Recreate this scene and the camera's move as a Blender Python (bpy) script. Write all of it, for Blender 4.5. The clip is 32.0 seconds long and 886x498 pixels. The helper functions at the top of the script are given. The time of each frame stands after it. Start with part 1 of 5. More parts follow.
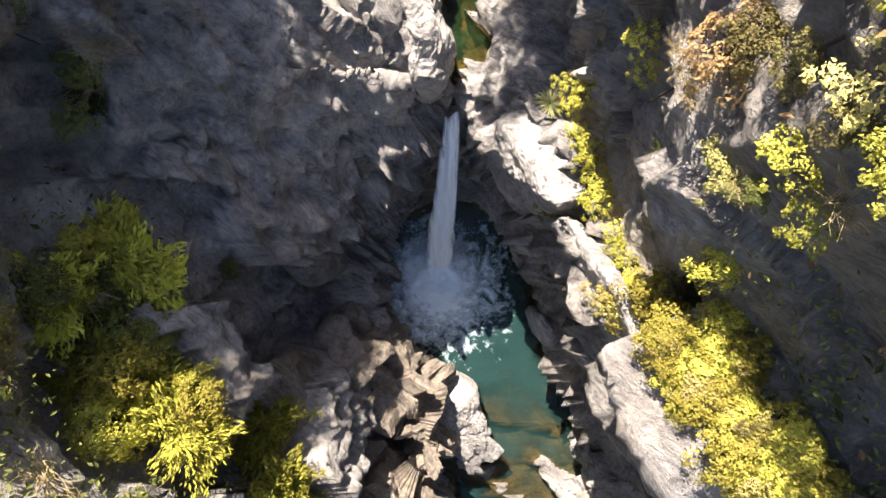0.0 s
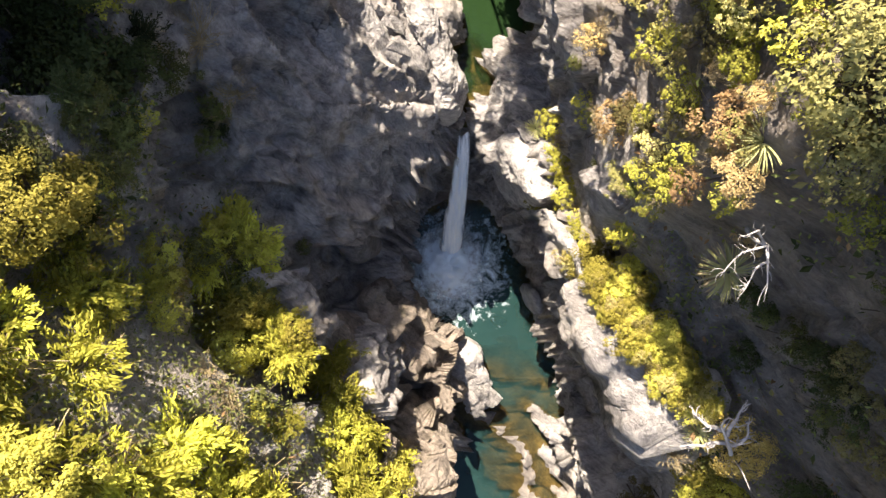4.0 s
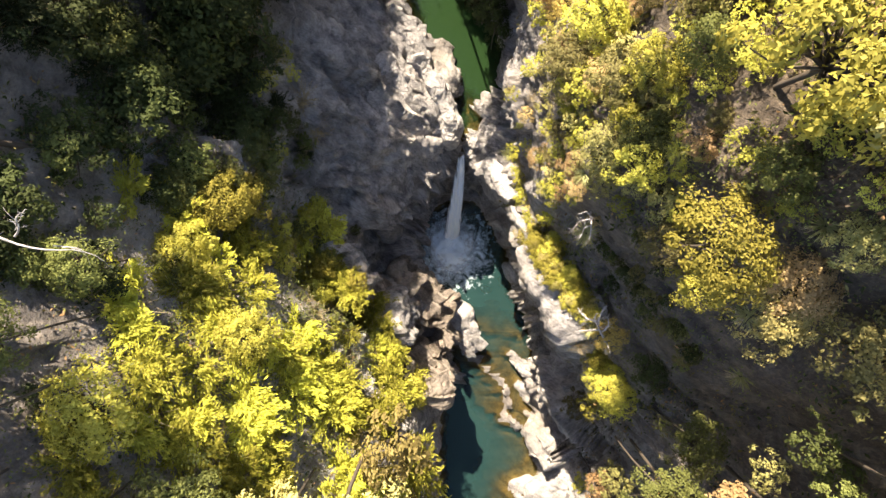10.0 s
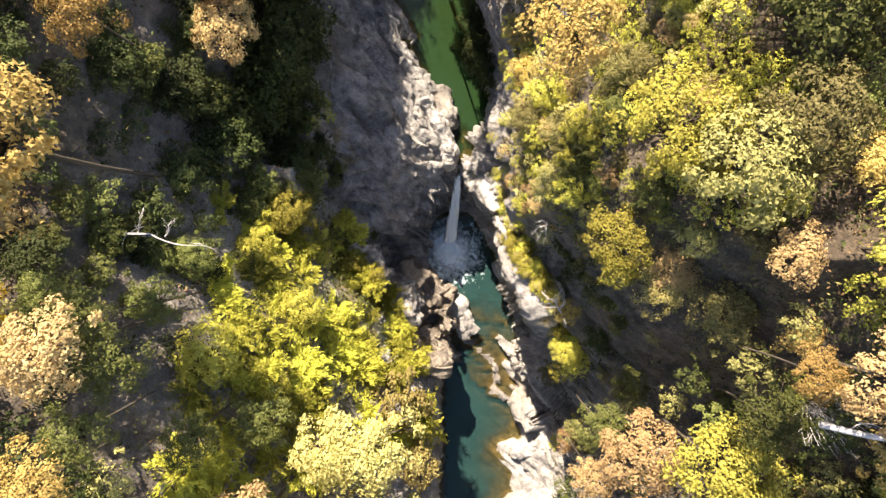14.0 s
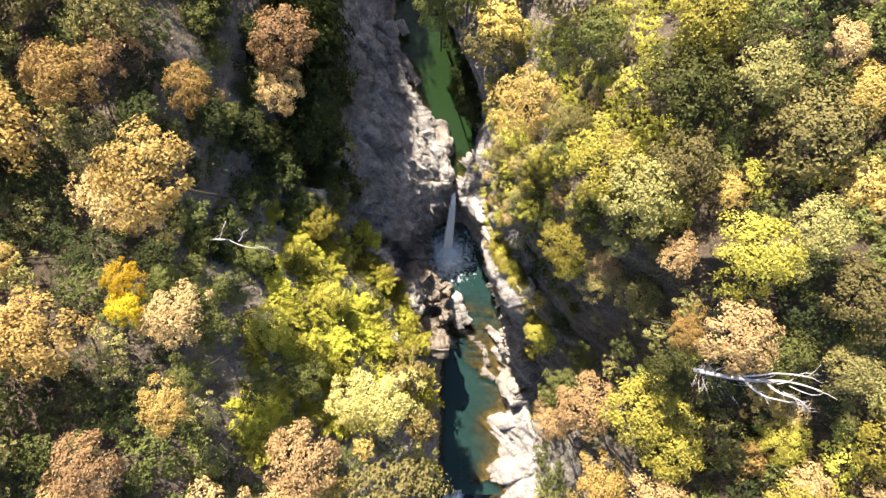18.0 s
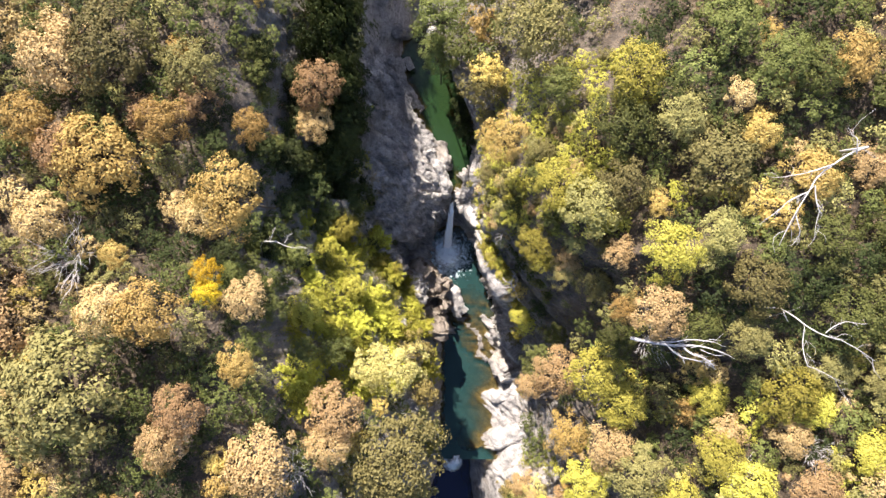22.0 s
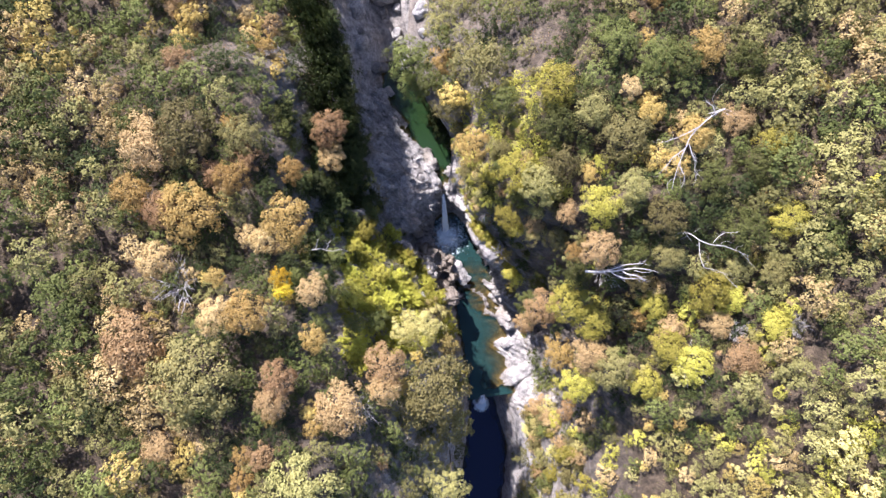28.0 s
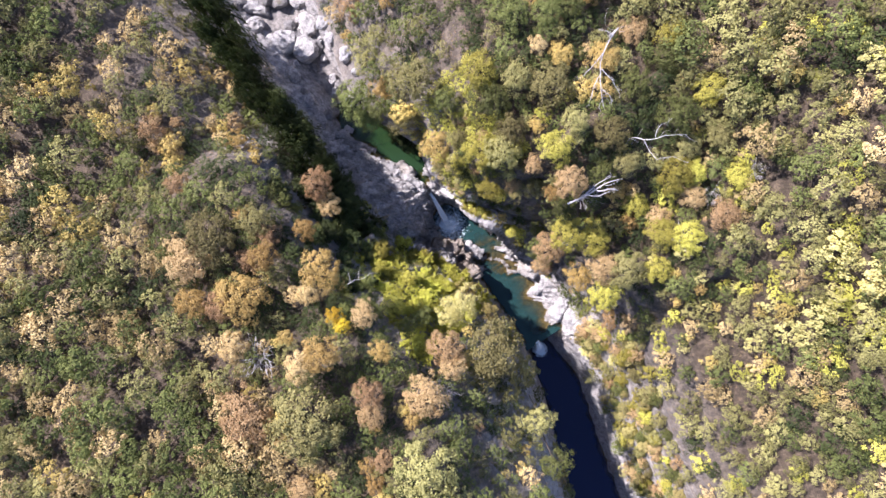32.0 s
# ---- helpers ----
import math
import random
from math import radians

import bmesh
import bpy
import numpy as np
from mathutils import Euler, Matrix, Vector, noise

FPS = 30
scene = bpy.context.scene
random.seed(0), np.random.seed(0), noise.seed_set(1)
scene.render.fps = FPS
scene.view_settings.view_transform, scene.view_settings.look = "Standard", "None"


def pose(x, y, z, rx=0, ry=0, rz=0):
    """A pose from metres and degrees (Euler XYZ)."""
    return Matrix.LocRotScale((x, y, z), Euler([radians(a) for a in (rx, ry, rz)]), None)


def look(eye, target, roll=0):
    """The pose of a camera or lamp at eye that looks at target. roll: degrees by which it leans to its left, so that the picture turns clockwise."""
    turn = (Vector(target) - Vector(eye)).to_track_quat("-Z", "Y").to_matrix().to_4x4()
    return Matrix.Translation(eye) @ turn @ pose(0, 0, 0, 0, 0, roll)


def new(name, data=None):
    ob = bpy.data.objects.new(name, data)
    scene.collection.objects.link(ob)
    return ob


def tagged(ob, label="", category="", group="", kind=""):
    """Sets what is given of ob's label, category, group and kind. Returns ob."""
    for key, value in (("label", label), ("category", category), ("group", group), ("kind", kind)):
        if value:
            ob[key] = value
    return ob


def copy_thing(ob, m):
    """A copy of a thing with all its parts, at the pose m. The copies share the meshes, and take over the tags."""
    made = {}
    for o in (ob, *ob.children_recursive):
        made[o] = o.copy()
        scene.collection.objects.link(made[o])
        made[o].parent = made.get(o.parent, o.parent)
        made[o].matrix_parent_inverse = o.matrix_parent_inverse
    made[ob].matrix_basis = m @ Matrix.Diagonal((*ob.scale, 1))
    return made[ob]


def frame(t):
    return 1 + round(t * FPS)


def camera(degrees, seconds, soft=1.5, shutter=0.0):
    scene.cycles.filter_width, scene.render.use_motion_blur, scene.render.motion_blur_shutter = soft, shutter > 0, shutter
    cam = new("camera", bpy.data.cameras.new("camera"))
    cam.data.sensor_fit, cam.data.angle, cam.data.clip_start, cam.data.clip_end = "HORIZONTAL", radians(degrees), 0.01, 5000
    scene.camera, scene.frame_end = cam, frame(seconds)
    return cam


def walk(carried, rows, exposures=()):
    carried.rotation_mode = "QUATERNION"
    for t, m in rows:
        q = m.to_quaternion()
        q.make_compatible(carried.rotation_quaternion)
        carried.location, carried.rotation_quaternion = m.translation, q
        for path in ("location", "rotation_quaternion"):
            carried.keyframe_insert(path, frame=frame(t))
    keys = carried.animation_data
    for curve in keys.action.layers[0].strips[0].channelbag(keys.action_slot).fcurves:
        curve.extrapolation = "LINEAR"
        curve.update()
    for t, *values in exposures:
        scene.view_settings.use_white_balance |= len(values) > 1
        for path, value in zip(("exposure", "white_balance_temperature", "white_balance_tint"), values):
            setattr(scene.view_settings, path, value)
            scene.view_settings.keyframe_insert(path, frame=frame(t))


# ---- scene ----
from mathutils.bvhtree import BVHTree

# ---- camera ----
cam = camera(75, 32.0, soft=1.45)
PATH = [
    (0, pose(0.000, 0.000, 24.591, -2.680, -0.153, 0.000)),
    (1, pose(-0.143, -0.120, 25.809, -2.620, -0.203, 0.007)),
    (2, pose(-0.313, -0.206, 27.175, -2.584, -0.266, 0.050)),
    (3, pose(-0.508, -0.303, 28.909, -2.546, -0.218, 0.045)),
    (5.5, pose(-0.703, -0.574, 33.489, -2.289, -0.183, 0.234)),
    (7, pose(-0.764, -0.727, 36.311, -2.072, -0.170, 0.273)),
    (8, pose(-0.784, -0.868, 38.251, -2.052, -0.152, 0.319)),
    (9, pose(-0.827, -1.034, 40.262, -2.028, -0.158, 0.473)),
    (10, pose(-0.880, -1.151, 42.398, -2.052, -0.181, 0.517)),
    (11, pose(-0.917, -1.235, 44.618, -1.898, -0.229, 0.543)),
    (12, pose(-0.969, -1.291, 46.860, -1.733, -0.227, 0.475)),
    (13, pose(-1.008, -1.329, 49.169, -1.616, -0.249, 0.548)),
    (14, pose(-0.921, -1.376, 51.532, -1.249, -0.181, 0.579)),
    (16.5, pose(-0.646, -1.459, 57.891, -0.678, 0.051, 0.717)),
    (18, pose(-0.501, -1.508, 61.626, -0.511, 0.126, 0.688)),
    (19, pose(-0.467, -1.534, 64.118, -0.377, 0.127, 0.663)),
    (20, pose(-0.474, -1.539, 66.723, -0.319, 0.118, 0.653)),
    (21, pose(-0.450, -1.586, 69.350, -0.398, 0.192, 0.683)),
    (22, pose(-0.379, -1.577, 72.088, -0.371, 0.222, 0.547)),
    (23, pose(-0.286, -1.510, 74.930, -0.440, 0.281, -1.095)),
    (24, pose(-0.211, -1.492, 77.874, -0.681, 0.334, -2.727)),
    (25, pose(-0.179, -1.508, 80.805, -0.940, 0.328, -3.246)),
    (27.5, pose(-0.280, -1.622, 87.393, -1.721, 0.175, -7.558)),
    (28, pose(-0.272, -1.641, 88.670, -1.896, 0.163, -9.541)),
    (29, pose(-0.169, -1.641, 91.220, -2.224, 0.219, -15.501)),
    (30, pose(-0.026, -1.603, 93.774, -2.522, 0.281, -22.286)),
    (31, pose(0.125, -1.555, 96.343, -2.774, 0.336, -28.841)),
    (32, pose(0.290, -1.522, 98.941, -3.067, 0.401, -34.106)),
]
walk(cam, PATH, [(0, 1.77, 6400, 18), (5, 1.74, 6750, 17), (10, 1.74, 6950, 16), (14, 1.68, 6900, 16), (20, 1.55, 6450, 17), (24, 1.4, 5850, 21), (28, 1.33, 5550, 26), (32, 1.29, 5500, 28)])

# ---- light ----
SUN_AZ, SUN_EL = radians(-19), radians(43.5)   # azimuth from +y towards +x
sun_way = Vector((math.sin(SUN_AZ) * math.cos(SUN_EL), math.cos(SUN_AZ) * math.cos(SUN_EL), math.sin(SUN_EL)))
world = bpy.data.worlds.new("sky")
scene.world = world
world.use_nodes = True
wn = world.node_tree.nodes
sky = wn.new("ShaderNodeTexSky")
sky.sky_type, sky.sun_disc = "NISHITA", False
sky.sun_elevation, sky.sun_rotation = SUN_EL, SUN_AZ
wn["Background"].inputs[1].default_value = 0.084
world.node_tree.links.new(sky.outputs[0], wn["Background"].inputs[0])
sun = bpy.data.lights.new("sun", "SUN")
sun.energy, sun.angle, sun.color = 5.0, radians(0.53), (1.0, 0.91, 0.74)
new("sun", sun).matrix_world = look(sun_way * 200, (0, 0, 0))


# ---- noise ----
def hash3(i, j, k, seed):
    n = (i * 374761393 + j * 668265263 + k * 2147483647 + seed * 1274126177) & 0xFFFFFFFF
    n = ((n ^ (n >> 13)) * 1274126177) & 0xFFFFFFFF
    n = n ^ (n >> 16)
    return (n & 0xFFFF) / 32767.5 - 1.0


def vnoise(p, seed=0):
    """Smooth value noise, -1 to 1, for an array of points."""
    q = np.floor(p).astype(np.int64)
    f = p - q
    f = f * f * f * (f * (f * 6 - 15) + 10)
    out = 0
    for a in (0, 1):
        for b in (0, 1):
            for c in (0, 1):
                w = (f[:, 0] if a else 1 - f[:, 0]) * (f[:, 1] if b else 1 - f[:, 1]) * (f[:, 2] if c else 1 - f[:, 2])
                out = out + w * hash3(q[:, 0] + a, q[:, 1] + b, q[:, 2] + c, seed)
    return out


def fbm(p, octaves=4, gain=0.5, seed=0, ridged=False):
    out, amp = 0, 1.0
    for o in range(octaves):
        n = vnoise(p * 2.03 ** o + 17.3 * o, seed + o)
        out = out + amp * (1 - 2 * np.abs(n) if ridged else n)
        amp *= gain
    return out


def cells(p, seed=0):
    """Cellular noise: the nearest and second distance, the nearest cell's random number and the way from its seed point."""
    q = np.floor(p).astype(np.int64)
    n = len(p)
    f1, f2, pick, way = np.full(n, 9.0), np.full(n, 9.0), np.zeros(n), np.zeros((n, 3))
    for a in (-1, 0, 1):
        for b in (-1, 0, 1):
            for c in (-1, 0, 1):
                i, j, k = q[:, 0] + a, q[:, 1] + b, q[:, 2] + c
                pt = np.stack([i + 0.5 + 0.45 * hash3(i, j, k, seed + m) for m in (1, 2, 3)], 1)
                d = np.linalg.norm(p - pt, axis=1)
                best = d < f1
                f2 = np.where(best, f1, np.minimum(f2, d))
                pick = np.where(best, hash3(i, j, k, seed + 4), pick)
                way = np.where(best[:, None], p - pt, way)
                f1 = np.where(best, d, f1)
    return f1, f2, pick, way


def fractured(p, size, seed, long=2.4):
    """Broken rock: tilted blocks with open joints, drawn out along the strike. About -1 to 1."""
    across, along, up = p @ np.array([0.55, 0.70, 0.45]), p @ np.array([0.79, -0.61, 0.0]), p @ np.array([-0.27, -0.36, 0.89])
    q = np.stack([across, along / long, up], 1) / size
    q = q + 0.22 * np.stack([vnoise(q * 1.7, seed + 50), vnoise(q * 1.7, seed + 51), vnoise(q * 1.7, seed + 52)], 1)
    f1, f2, pick, way = cells(q, seed)
    lean = 0.9 * (way[:, 0] * np.sin(pick * 40) + way[:, 2] * np.cos(pick * 40))
    return 0.55 * pick + lean - 0.6 * np.exp(-(f2 - f1) / 0.085)


# ---- materials ----
class Mat:
    """A small builder of node materials."""

    def __init__(self, name):
        self.m = bpy.data.materials.new(name)
        self.m.use_nodes = True
        self.t = self.m.node_tree
        self.bsdf = self.t.nodes["Principled BSDF"]
        self.out = self.t.nodes["Material Output"]
        self.co = None

    def node(self, kind, **kw):
        n = self.t.nodes.new("ShaderNode" + kind)
        for k, v in kw.items():
            if k == "ins":
                for key, val in v.items():
                    if hasattr(val, "is_output"):
                        self.t.links.new(val, n.inputs[key])
                    else:
                        n.inputs[key].default_value = val
        return n

    def coord(self):
        if not self.co:
            self.co = self.node("TexCoord").outputs["Object"]
        return self.co

    def noise(self, scale, detail=4, rough=0.6, stretch=None, turn=None):
        src = self.coord()
        if turn:
            mp = self.node("Mapping", ins={0: src})
            mp.inputs["Rotation"].default_value = turn
            src = mp.outputs[0]
        if stretch:
            mp = self.node("Mapping", ins={0: src})
            mp.inputs["Scale"].default_value = stretch
            src = mp.outputs[0]
        return self.node("TexNoise", ins={"Vector": src, "Scale": scale, "Detail": detail, "Roughness": rough}).outputs[0]

    def ramp(self, fac, *stops):
        n = self.node("ValToRGB", ins={0: fac})
        e = n.color_ramp.elements
        while len(e) < len(stops):
            e.new(0.5)
        for el, (p, c) in zip(e, stops):
            el.position, el.color = p, (*c, 1) if len(c) == 3 else c
        return n.outputs[0]

    def mix(self, fac, a, b, blend="MIX"):
        n = self.t.nodes.new("ShaderNodeMix")
        n.data_type, n.blend_type = "RGBA", blend
        for sock, val in ((n.inputs[0], fac), (n.inputs[6], a), (n.inputs[7], b)):
            if hasattr(val, "is_output"):
                self.t.links.new(val, sock)
            elif isinstance(val, tuple):
                sock.default_value = (*val, 1)
            else:
                sock.default_value = val
        return n.outputs[2]

    def calc(self, op, a, b=0.0, c=0.0):
        n = self.t.nodes.new("ShaderNodeMath")
        n.operation = op
        for sock, val in zip(n.inputs, (a, b, c)):
            if hasattr(val, "is_output"):
                self.t.links.new(val, sock)
            else:
                sock.default_value = val
        return n.outputs[0]

    def bump(self, height, strength=0.5, dist=0.1):
        b = self.node("Bump", ins={"Height": height, "Strength": strength, "Distance": dist})
        self.t.links.new(b.outputs[0], self.bsdf.inputs["Normal"])

    def set(self, **kw):
        for k, v in kw.items():
            s = self.bsdf.inputs[k.replace("_", " ")]
            if hasattr(v, "is_output"):
                self.t.links.new(v, s)
            else:
                s.default_value = v
        return self.m


def joints(M, scale, stretch, turn):
    """Dark thin cracks between angular blocks, as a height from 0 in the crack to 1."""
    mp = M.node("Mapping", ins={0: M.coord()})
    mp.inputs["Scale"].default_value, mp.inputs["Rotation"].default_value = stretch, turn
    wob = M.node("TexNoise", ins={"Vector": mp.outputs[0], "Scale": scale * 1.6, "Detail": 3.0})
    mv = M.node("VectorMath", ins={0: mp.outputs[0], 1: wob.outputs["Color"]})
    mv.operation = "ADD"
    vo = M.node("TexVoronoi", ins={"Vector": mv.outputs[0], "Scale": scale})
    vo.feature = "DISTANCE_TO_EDGE"
    return M.ramp(vo.outputs["Distance"], (0.0, (0, 0, 0)), (0.09, (1, 1, 1)))


def chips(M, scale, stretch, turn):
    """Angular chips, each at its own height."""
    mp = M.node("Mapping", ins={0: M.coord()})
    mp.inputs["Scale"].default_value, mp.inputs["Rotation"].default_value = stretch, turn
    wob = M.node("TexNoise", ins={"Vector": mp.outputs[0], "Scale": scale * 1.2, "Detail": 4.0})
    mv = M.node("VectorMath", ins={0: mp.outputs[0], 1: wob.outputs["Color"]})
    mv.operation = "ADD"
    vo = M.node("TexVoronoi", ins={"Vector": mv.outputs[0], "Scale": scale, "Randomness": 1.0})
    return M.node("SeparateColor", ins={0: vo.outputs["Color"]}).outputs[0]


STRIKE, LONG = (0.0, 0.0, 0.0), (1.0, 0.7, 1.0)


def slope_up(M):
    g = M.node("NewGeometry")
    s = M.node("SeparateXYZ", ins={0: g.outputs["Normal"]})
    return s.outputs[2]


def ground_material():
    M = Mat("hillside")
    big, mid, fine = M.noise(0.18, 5), M.noise(1.1, 6), M.noise(7.0, 6, 0.7)
    strata = M.noise(1.5, 8, 0.7, stretch=(1.6, 0.22, 2.4), turn=(0.3, 0.2, 2.23))
    veins = M.noise(5.5, 6, 0.7, stretch=(1.8, 0.25, 2.4), turn=(0.3, 0.2, 2.23))
    rock = M.ramp(M.mix(0.4, M.mix(0.5, strata, veins), mid), (0.39, (0.1, 0.095, 0.098)), (0.455, (0.27, 0.256, 0.25)), (0.52, (0.45, 0.425, 0.4)), (0.6, (0.66, 0.63, 0.59)))
    rock = M.mix(M.ramp(big, (0.5, (0, 0, 0)), (0.68, (0.5, 0.5, 0.5))), rock, (0.25, 0.19, 0.12))
    soil = M.ramp(M.mix(0.5, mid, fine), (0.36, (0.03, 0.022, 0.014)), (0.5, (0.085, 0.062, 0.04)), (0.64, (0.22, 0.165, 0.105)))
    up = M.calc("ADD", slope_up(M), M.calc("MULTIPLY", M.calc("SUBTRACT", mid, 0.5), 0.5))
    att = M.node("Attribute")
    att.attribute_name = "stone"
    soilness = M.calc("MULTIPLY", M.ramp(up, (0.52, (0, 0, 0)), (0.68, (1, 1, 1))), M.calc("SUBTRACT", 1.0, att.outputs["Fac"]))
    bare = M.calc("SUBTRACT", 1.15, M.calc("MULTIPLY", att.outputs["Fac"], 2.2))
    soilness = M.calc("MINIMUM", M.calc("MAXIMUM", soilness, bare), 1.0)
    crack, chip = joints(M, 0.9, LONG, STRIKE), chips(M, 3.2, LONG, STRIKE)
    rock = M.mix(M.calc("MULTIPLY", M.calc("SUBTRACT", 1.0, crack), 0.12), rock, (0.05, 0.045, 0.04))
    rock = M.mix(0.16, rock, M.ramp(chip, (0.0, (0.12, 0.115, 0.12)), (1.0, (0.5, 0.47, 0.44))))
    M.set(Base_Color=M.mix(soilness, rock, soil), Roughness=0.85)
    h = M.calc("ADD", M.calc("ADD", M.calc("MULTIPLY", veins, 0.5), M.calc("MULTIPLY", crack, 0.08)), M.calc("ADD", M.calc("MULTIPLY", chip, 0.22), M.calc("ADD", M.calc("MULTIPLY", strata, 0.9), M.calc("MULTIPLY", fine, 0.75))))
    M.bump(h, 0.85, 0.2)
    return M.m


def rock_material(name, dark, light, moss=0.0):
    M = Mat(name)
    mid, fine = M.noise(1.3, 6), M.noise(9.0, 6, 0.7)
    strata = M.noise(2.4, 8, 0.7, stretch=(1.6, 0.3, 2.4), turn=(0.3, 0.2, 2.23))
    grit = M.noise(7.0, 6, 0.7, stretch=(1.6, 0.5, 2.0), turn=(0.3, 0.2, 2.23))
    col = M.ramp(M.mix(0.35, M.mix(0.5, strata, grit), mid), (0.41, dark), (0.58, light))
    if moss:
        col = M.mix(M.ramp(M.noise(0.9, 5), (0.55, (0, 0, 0)), (0.68, (moss, moss, moss))), col, (0.16, 0.13, 0.03))
    crack, chip = joints(M, 1.3, LONG, STRIKE), chips(M, 4.5, LONG, STRIKE)
    col = M.mix(M.calc("MULTIPLY", M.calc("SUBTRACT", 1.0, crack), 0.15), col, (0.06, 0.055, 0.05))
    M.set(Base_Color=col, Roughness=0.8)
    h = M.calc("ADD", M.calc("MULTIPLY", crack, 0.1), M.calc("ADD", M.calc("MULTIPLY", chip, 0.3), M.calc("ADD", M.calc("MULTIPLY", strata, 0.8), M.calc("ADD", M.calc("MULTIPLY", grit, 0.5), M.calc("MULTIPLY", fine, 0.5)))))
    M.bump(h, 1.0, 0.2)
    return M.m


def leaf_material(name, dark, light, tint=0.2):
    M = Mat(name)
    g = M.node("NewGeometry")
    o = M.node("ObjectInfo")
    tone = M.node("Attribute")   # a tree of its own shade within the joined woods
    tone.attribute_name = "tone"
    f = M.calc("ADD", M.calc("MULTIPLY", g.outputs["Random Per Island"], 0.34), M.calc("ADD", M.calc("MULTIPLY", o.outputs["Random"], 0.5), tone.outputs["Fac"]))
    col = M.ramp(f, (0.0, dark), (1.0, light))
    hsv = M.node("HueSaturation", ins={"Color": col, "Hue": M.calc("ADD", 0.485, M.calc("MULTIPLY", o.outputs["Random"], 0.03)),
                                       "Value": M.calc("ADD", M.calc("ADD", 0.8, tone.outputs["Fac"]), M.calc("MULTIPLY", o.outputs["Random"], 0.4))})
    M.set(Base_Color=hsv.outputs[0], Roughness=0.7, Specular_IOR_Level=0.2)
    tr = M.node("BsdfTranslucent", ins={0: hsv.outputs[0]})
    mx = M.node("MixShader", ins={0: tint, 1: M.bsdf.outputs[0], 2: tr.outputs[0]})
    M.t.links.new(mx.outputs[0], M.out.inputs[0])
    return M.m


def bark_material(name, dark, light):
    M = Mat(name)
    M.set(Base_Color=M.ramp(M.noise(4, 5, stretch=(1, 1, 0.2)), (0.3, dark), (0.7, light)), Roughness=0.9)
    M.bump(M.noise(14, 4), 0.5, 0.03)
    return M.m


def water_material(name, deep, foam_at=None, foam_r=2.0):
    M = Mat(name)
    att = M.node("Attribute")
    att.attribute_name = "depth"
    M.set(Base_Color=deep, Roughness=0.06)
    M.bsdf.inputs["IOR"].default_value = 1.33
    w = M.noise(2.6, 4, 0.6)
    M.bump(w, 0.35, 0.08)
    clear = M.node("BsdfTransparent", ins={0: (0.66, 0.56, 0.3, 1)})
    fac = M.ramp(att.outputs["Fac"], (0.0, (0.12, 0.12, 0.12)), (0.5, (0.72, 0.72, 0.72)), (1.0, (0.97, 0.97, 0.97)))
    mx = M.node("MixShader", ins={0: fac, 1: clear.outputs[0], 2: M.bsdf.outputs[0]})
    last = mx.outputs[0]
    if foam_at:
        geo = M.node("NewGeometry").outputs["Position"]
        d = M.node("VectorMath", ins={0: geo, 1: foam_at})
        d.operation = "DISTANCE"
        near = M.calc("SUBTRACT", 1.0, M.calc("DIVIDE", d.outputs["Value"], foam_r))
        n1 = M.node("TexNoise", ins={"Vector": M.coord(), "Scale": 0.8, "Detail": 8.0, "Roughness": 0.62, "Distortion": 1.6}).outputs[0]
        n2 = M.node("TexNoise", ins={"Vector": M.coord(), "Scale": 3.4, "Detail": 6.0, "Roughness": 0.65, "Distortion": 0.8}).outputs[0]
        amount = M.calc("ADD", near, M.calc("MULTIPLY", M.calc("SUBTRACT", M.mix(0.45, n1, n2), 0.5), 3.2))
        mask = M.ramp(amount, (0.12, (0, 0, 0)), (0.8, (1.0, 1.0, 1.0)))
        white = M.node("BsdfDiffuse", ins={0: (0.76, 0.92, 1.0, 1)})
        m2 = M.node("MixShader", ins={0: mask, 1: last, 2: white.outputs[0]})
        last = m2.outputs[0]
    M.t.links.new(last, M.out.inputs[0])
    return M.m


GROUND = ground_material()
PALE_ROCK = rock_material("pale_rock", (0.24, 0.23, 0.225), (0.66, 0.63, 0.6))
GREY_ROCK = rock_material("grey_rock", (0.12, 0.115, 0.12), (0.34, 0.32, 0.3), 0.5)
BROWN_ROCK = rock_material("brown_rock", (0.16, 0.135, 0.11), (0.46, 0.39, 0.32), 0.3)
BARK = bark_material("bark", (0.035, 0.028, 0.02), (0.12, 0.095, 0.07))
DEADWOOD = bark_material("dead_wood", (0.36, 0.335, 0.32), (0.62, 0.585, 0.565))
STRAW = bark_material("straw", (0.26, 0.2, 0.1), (0.55, 0.45, 0.27))
LEAF = {
    "bamboo": leaf_material("bamboo_leaf", (0.13, 0.15, 0.015), (0.72, 0.66, 0.1)),
    "pale": leaf_material("pale_leaf", (0.28, 0.24, 0.07), (0.64, 0.55, 0.22)),
    "blade": leaf_material("blade_leaf", (0.297, 0.297, 0.0945), (0.702, 0.675, 0.338)),
    "lime": leaf_material("lime_leaf", (0.22, 0.21, 0.03), (0.68, 0.6, 0.12)),
    "green": leaf_material("green_leaf", (0.05, 0.062, 0.015), (0.25, 0.26, 0.075)),
    # leaf colour taken nearly black, so shade is part of the colour
    "dark": leaf_material("shade_dark_leaf", (0.02, 0.03, 0.01), (0.09, 0.105, 0.03)),
    "olive": leaf_material("olive_leaf", (0.12, 0.11, 0.035), (0.42, 0.37, 0.14)),
    "gold": leaf_material("gold_leaf", (0.33, 0.23, 0.06), (0.7, 0.52, 0.18)),
    "tan": leaf_material("tan_leaf", (0.33, 0.22, 0.09), (0.68, 0.5, 0.25)),
    "yellow": leaf_material("yellow_leaf", (0.42, 0.27, 0.01), (0.75, 0.55, 0.04)),
}


